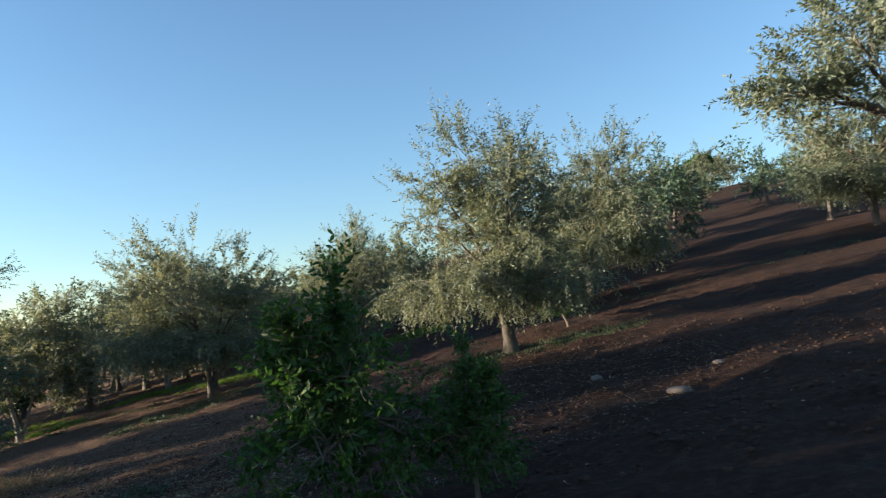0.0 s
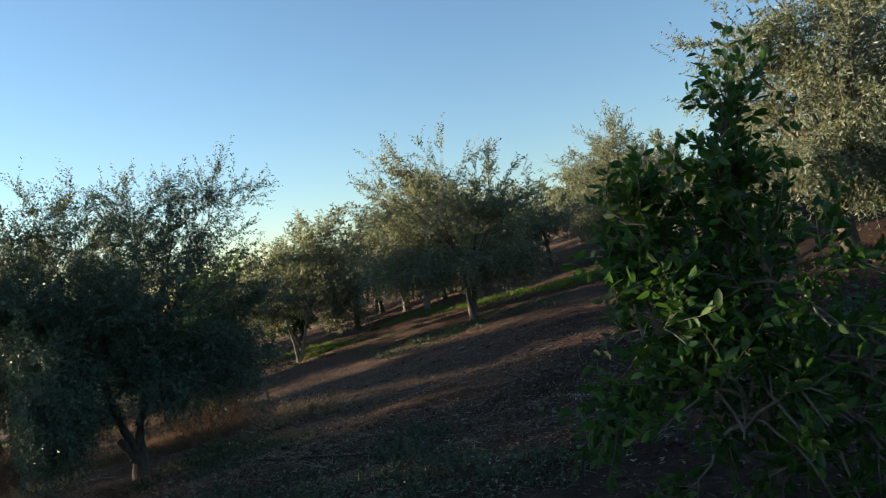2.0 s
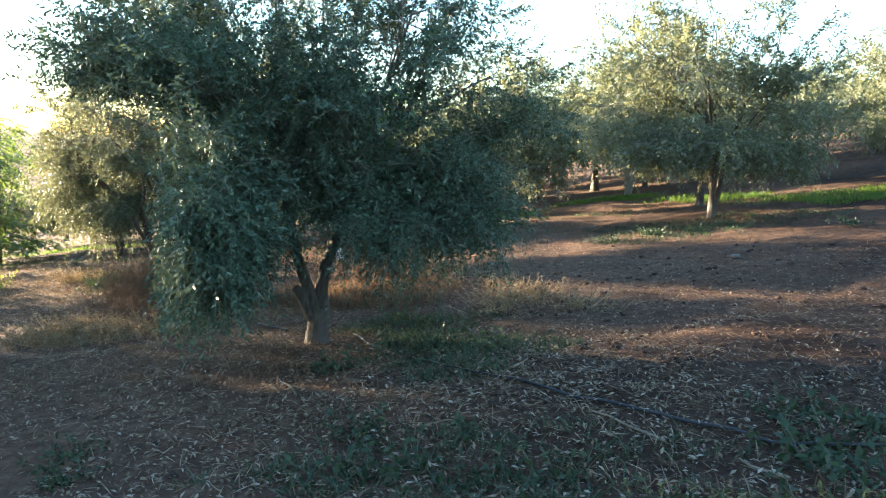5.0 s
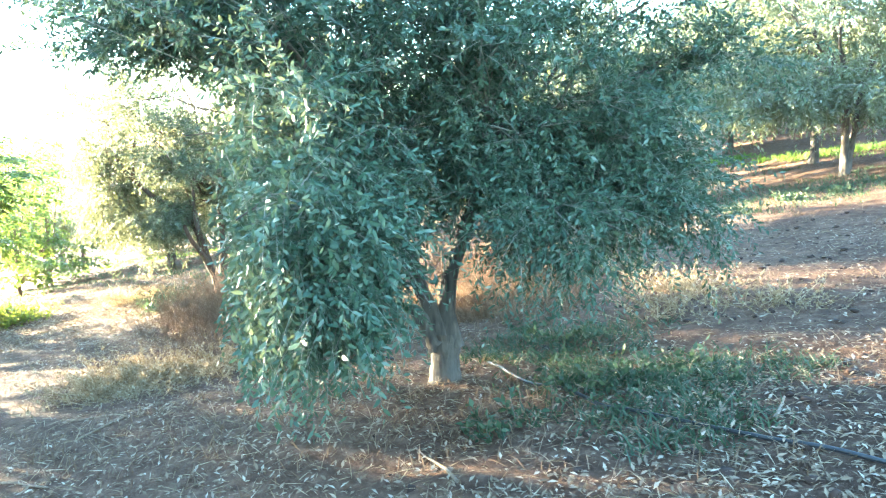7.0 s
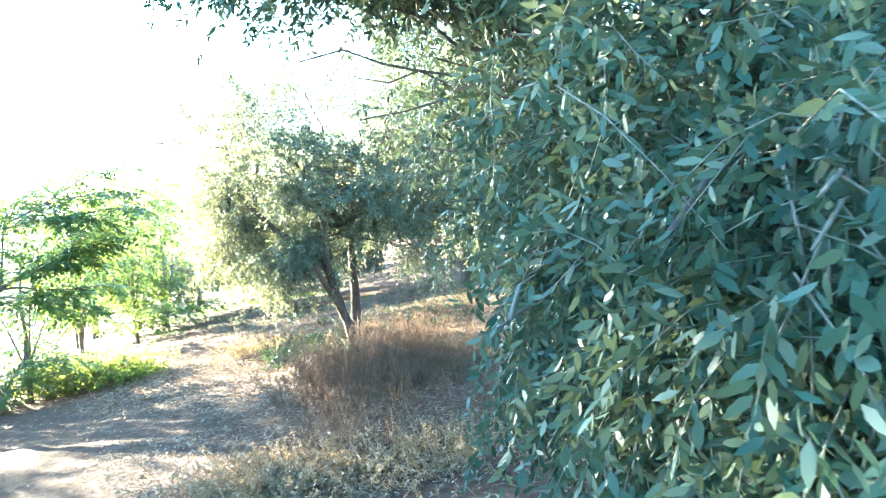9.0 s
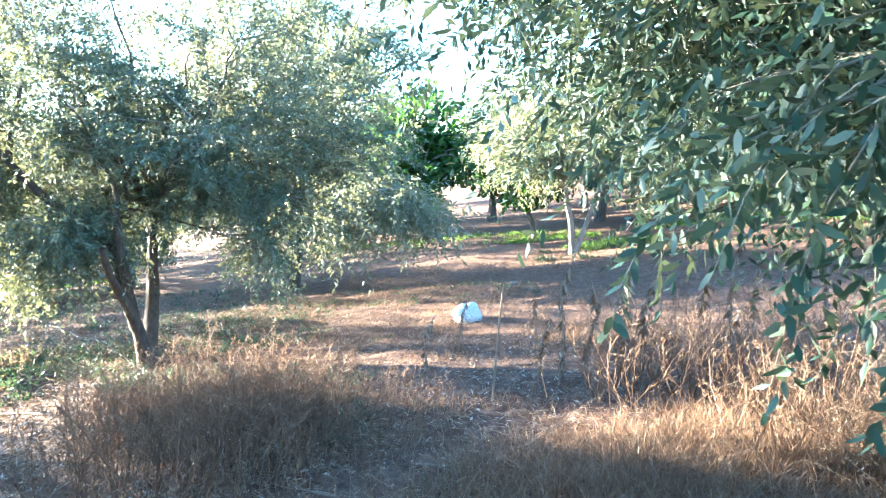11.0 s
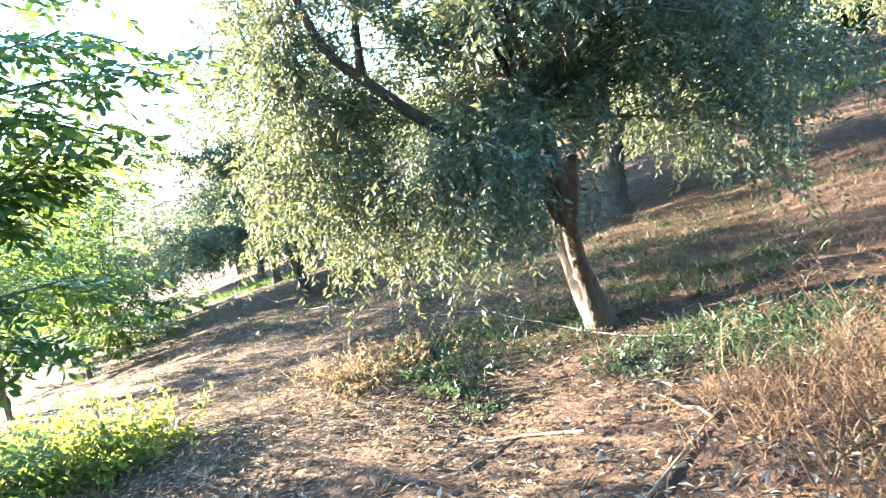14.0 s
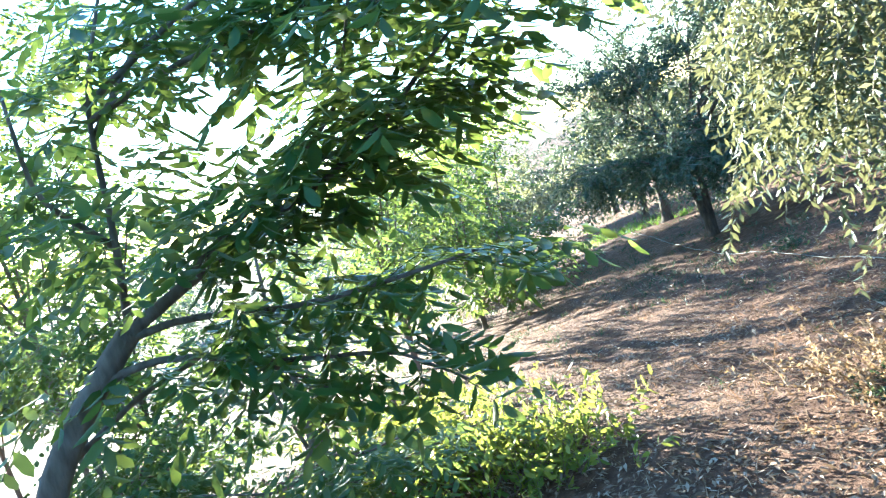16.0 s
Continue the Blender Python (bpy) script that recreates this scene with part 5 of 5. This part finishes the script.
x, y = scatter(rng, [(-15.5, 12.2, 3.2, 1.6, 12, 5), (-18.5, 13.5, 3.0, 2.0, 20, 3), (-8.0, 9.2, 3.5, 1.6, 25, 4), (-12.0, 10.2, 2.5, 0.9, 15, 2), (-11.5, 13.5, 2.6, 1.8, 10, 2), (-4.5, 8.0, 3.5, 2.0, 20, 2),
                     (-21.5, 15.5, 3.0, 2.5, 20, 1.5), (-9.0, 14.0, 4.0, 3.0, 0, 2), (-2.0, 10.0, 6, 4, 10, 4), (-5.0, 12.5, 5.5, 3.5, 10, 4), (-5.5, 7.6, 2.5, 1.6, 30, 2.5), (-18.5, 15.5, 3.5, 2.0, 20, 2)], 66000)
v, f = flat_leaves(rng, x, y, rng.uniform(0.018, 0.055, len(x)), 0.36, 0.35)
tagged(new("leaf_litter", mesh_of("leaf_litter", v, f, [LITTER], smooth=False)), "dry pale fallen leaves strewn over the soil", "leaf litter", kind="stuff")
x, y = scatter(rng, [(-16.0, 12.0, 2.6, 1.3, 12, 4), (-18.0, 12.8, 2.0, 1.2, 20, 2), (-13.5, 11.5, 1.6, 0.8, 12, 1.5), (-19.5, 13.8, 1.6, 1.0, 20, 1)], 3000)
v, f = flat_leaves(rng, x, y, rng.uniform(0.035, 0.085, len(x)), 0.32, 0.3, 0.4)
tagged(new("bark_litter", mesh_of("bark_litter", v, f, [LITTER], smooth=False)), "large pale curled dry leaves beside the path", "leaf litter", kind="stuff")
x, y = scatter(rng, [(-12.0, 11.5, 2.6, 1.2, 10, 4), (-10.5, 11.2, 1.2, 0.6, 0, 2), (-8.5, 9.0, 3.0, 1.6, 20, 3), (-11.5, 9.4, 0.9, 0.5, 20, 2), (-16.5, 12.6, 3.5, 1.6, 12, 3), (-4.5, 8.2, 3.0, 1.6, 20, 2),
                     (-19.5, 14.0, 3, 2, 20, 1.5), (-7.0, 13.0, 4, 3, 0, 2), (-1.0, 9.5, 5, 3.5, 10, 2.5), (-5.0, 12.5, 5.5, 3.5, 10, 3), (-5.5, 7.6, 2.5, 1.6, 30, 1.0)], 21000)
v, f = flat_leaves(rng, x, y, rng.uniform(0.04, 0.15, len(x)), 0.04, 0.22, 0.5)
tagged(new("straw", mesh_of("straw", v, f, [STRAW], smooth=False)), "broken dry straw lying on the ground", "straw", kind="stuff")


def lump(rng, squash=0.65, rough=0.3, n=1):
    """A rough stone or clod of 80 triangles and unit radius."""
    bm = bmesh.new()
    bmesh.ops.create_icosphere(bm, subdivisions=n, radius=1)
    for q in bm.verts:
        q.co *= 1 + rng.uniform(-rough, rough)
        q.co.z *= squash
    v = np.array([q.co[:] for q in bm.verts])
    f = np.array([[q.index for q in p.verts] for p in bm.faces])
    bm.free()
    return v, f


def many_lumps(rng, x, y, r, kinds):
    vs, fs, o = [], [], 0
    z = height(x, y)
    for k in range(len(x)):
        v, f = kinds[k % len(kinds)]
        a = rng.uniform(0, 6.28)
        c, s = math.cos(a), math.sin(a)
        vs.append(v @ np.array([[c, s, 0], [-s, c, 0], [0, 0, 1]]) * r[k] + np.array([x[k], y[k], z[k] + r[k] * 0.1]))
        fs.append(f + o)
        o += len(v)
    return np.concatenate(vs), np.concatenate(fs)


kinds = [lump(rng, 0.7, 0.42) for _ in range(10)]
x, y = scatter(rng, [(1.0, 10.0, 5.0, 4.5, 0, 5), (-3.5, 9.0, 3.5, 3.0, 0, 2.5), (5.0, 15.0, 4.0, 5.0, 0, 2), (-4.0, 13.0, 5.0, 4.0, 0, 2.5), (2.5, 8.5, 3.5, 3.0, 0, 5)], 7500)
r = 0.008 + 0.034 * rng.random(len(x)) ** 3
v, f = many_lumps(rng, x, y, r, kinds)
tagged(new("soil_clods", mesh_of("soil_clods", v, f, [CLOD], smooth=False)), "crumbled red-brown soil clods on the tilled slope", "soil clods", kind="stuff")

STONES = "loose field stones"
for k, (x, y, s, lab) in enumerate(((2.6, 8.2, 0.10, "pale flat field stone on tilled soil"), (2.07, 10.08, 0.08, "brown round field stone on tilled soil"), (0.2, 12.0, 0.05, "small field stone on tilled soil"), (3.4, 9.0, 0.06, "small field stone on tilled soil"),
                                    (-13.1, 18.2, 0.06, "small pale stone on the soil"), (-9.2, 15.2, 0.07, "small pale stone on the soil"), (-5.5, 15.5, 0.07, "small pale stone on the soil"))):
    v, f = lump(rng, 0.55, 0.16, 2)
    ob = new("stone", mesh_of("stone", v * np.array([s * 1.4, s, s]), f, [STONE]))
    ob.matrix_basis = pose(*at_ground(x, y, s * 0.25), 0, 0, rng.uniform(0, 360))
    tagged(ob, lab, "stone", STONES)

# ---- sack, cane, pipes, sticks ----


def sack():
    """A crumpled, half-slumped plastic sack with a pinched, raised end."""
    bm = bmesh.new()
    bmesh.ops.create_icosphere(bm, subdivisions=5, radius=1)
    for q in bm.verts:
        p = q.co.copy()
        crease = abs(noise.noise(p * 2.3)) * 0.22 + abs(noise.noise(p * 5.5 + Vector((3, 1, 7)))) * 0.12 + abs(noise.noise(p * 13)) * 0.05
        q.co = p * (1.12 - crease + noise.noise(p * 1.1) * 0.16)
        hump = math.exp(-((p.x - 0.55) ** 2 + (p.y - 0.1) ** 2) * 3.0) * max(p.z, 0)
        dip = math.exp(-((p.x + 0.05) ** 2) * 14) * max(p.z, 0)
        q.co.x *= 0.16
        q.co.y *= 0.13
        q.co.z = max(q.co.z * 0.12 + 0.08 + 0.05 * hump - 0.012 * dip, 0.0)
    me = bpy.data.meshes.new("body")
    bm.to_mesh(me)
    bm.free()
    me.materials.append(BAG)
    return me


bag = tagged(new("sack", sack()), "full white plastic sack lying on the soil", "sack")
bag.matrix_basis = pose(*at_ground(-12.84, 15.75, -0.02), 0, 0, 25)

P = np.array([[[0, 0, -0.05], [0.01, 0, 0.4], [0.02, 0.01, 0.84]]])
v, f = tubes(P, np.array([[0.009, 0.008, 0.006]]), 6)
cane = tagged(new("cane", mesh_of("cane", v, f, [STICK])), "thin pale cane stuck upright in the ground", "cane")
cane.location = at_ground(-11.55, 13.08)


def laid_line(name, pts, r, mat, label, category, sag=0.0):
    """A pipe or hose that follows the ground through the given plan points."""
    P = np.array(pts, float)
    n = 16 * (len(P) - 1)
    x = np.linspace(0, len(P) - 1.001, n)
    i = x.astype(int)
    f = (x - i)[:, None]
    Q = P[i] * (1 - f) + P[i + 1] * f
    for _ in range(6):
        Q[1:-1] = (Q[:-2] + Q[1:-1] + Q[2:]) / 3
    Q = np.concatenate([Q, (height(Q[:, 0], Q[:, 1]) + r + 0.012)[:, None]], 1)
    v, fc = tubes(Q[None], np.full((1, n), r), 7)
    return tagged(new(name, mesh_of(name, v, fc, [mat])), label, category)


laid_line("drip_pipe", [(-8.25, 10.35), (-7.95, 10.15), (-7.0, 9.55), (-6.3, 9.28), (-5.2, 9.0), (-3.6, 8.9)], 0.011, PLASTIC_BLACK, "thin black irrigation pipe lying on the soil", "pipe")
laid_line("drip_pipe", [(-10.75, 11.0), (-10.3, 10.75), (-9.9, 10.6), (-9.3, 10.55)], 0.010, PLASTIC_BLACK, "short black irrigation pipe end in the straw", "pipe")
laid_line("garden_hose", [(-29.0, 21.4), (-24.6, 18.6), (-21.9, 16.95), (-18.4, 15.15), (-17.25, 14.65), (-15.6, 13.7), (-14.17, 13.2), (-13.2, 13.0)], 0.006, HOSE, "thin grey hose lying along the olive row", "hose")
BITS = "fallen sticks"
for k in range(26):
    n = 5
    L = rng.uniform(0.25, 0.8)
    x, y = ((-5.05, 8.75), (-6.05, 8.4), (-4.3, 8.5), (-7.6, 8.7), (-3.2, 8.6))[k] if k < 5 else [float(q[0]) for q in scatter(rng, [(-8.5, 9.0, 2.8, 1.0, 20, 2), (-12.0, 11.5, 1.6, 0.8, 10, 2), (-16.0, 12.5, 2.6, 1.0, 12, 2)], 1)]
    a = rng.uniform(0, 3.14) if k else 2.7
    t = np.linspace(-0.5, 0.5, n) * L
    px_, py_ = x + t * math.cos(a), y + t * math.sin(a) + rng.normal(size=n) * 0.015
    Q = np.stack([px_ - x, py_ - y, height(px_, py_) - float(height(x, y)) + 0.012], 1)
    v, f = tubes(Q[None], np.linspace(0.010, 0.005, n)[None] * rng.uniform(0.6, 1.2), 5)
    ob = tagged(new("stick", mesh_of("stick", v, f, [STICK])), "dry bare stick lying on the ground", "stick", BITS)
    ob.location = at_ground(x, y)

# ---- the far edge: woods and two pines on the skyline ----
rng = np.random.default_rng(95)
vs, fs, o = [], [], 0
for k in range(90):
    a = radians(rng.uniform(-35, 100))
    r = rng.uniform(62, 130)
    cx, cy = -8 - r * math.sin(a), 14 + r * math.cos(a)
    cz = float(height(cx, cy))
    R, Hh = rng.uniform(2.0, 3.6), rng.uniform(1.8, 3.0)
    n = 330
    d = rnd_dirs(rng, n) * (rng.random((n, 1)) ** 0.35) * (1 + 0.25 * rng.normal(size=(n, 1)))
    b = np.array([cx, cy, cz + Hh]) + d * np.array([R, R, Hh])
    b[:, 2] = np.maximum(b[:, 2], cz)
    w = rnd_dirs(rng, n)
    v, f = leaves(b, w, np.cross(w, rnd_dirs(rng, n)), rng.uniform(0.3, 0.6, n), rng.uniform(0.2, 0.35, n))
    vs.append(v)
    fs.append(f + o)
    o += len(v)
tagged(new("far_woods", mesh_of("far_woods", np.concatenate(vs), np.concatenate(fs), [OLIVE_SHADED], smooth=False)), "distant belt of grey-green trees", "woods", kind="stuff")


def pine(place, h, seed, size):
    rng = np.random.default_rng(seed)
    t = tagged(empty("pine_tree", place), "distant dark pine tree on the skyline", "tree", "distant pines")
    v, f = tubes(np.array([[[0, 0, -0.2], [0.2, 0, h * 0.4], [0.1, 0.1, h * 0.85]]]), np.array([[0.3, 0.22, 0.12]]) * size, 8)
    part("trunk", mesh_of("trunk", v, f, [BARK]), t)
    n = 2600
    c = np.array([[0, 0, 0.9 * h], [1.6 * size, 0.3, 0.78 * h], [-1.7 * size, 0, 0.8 * h], [0.3, 1.5 * size, 0.75 * h], [2.6 * size, 0, 0.68 * h]])[rng.integers(0, 5, n)]
    b = c + rnd_dirs(rng, n) * (rng.random((n, 1)) ** 0.4) * np.array([1.9, 1.9, 0.9]) * size
    w = unit(rnd_dirs(rng, n) + np.array([0, 0, 0.5]))
    v, f = leaves(b, w, np.cross(w, rnd_dirs(rng, n)), rng.uniform(0.3, 0.6, n), rng.uniform(0.12, 0.2, n))
    part("crown", mesh_of("crown", v, f, [CITRUS], smooth=False), t, kind="stuff")


pine(at_ground(28.3, 78.0), 3.0, 97, 0.5)
pine(at_ground(31.0, 79.0), 4.2, 98, 0.6)
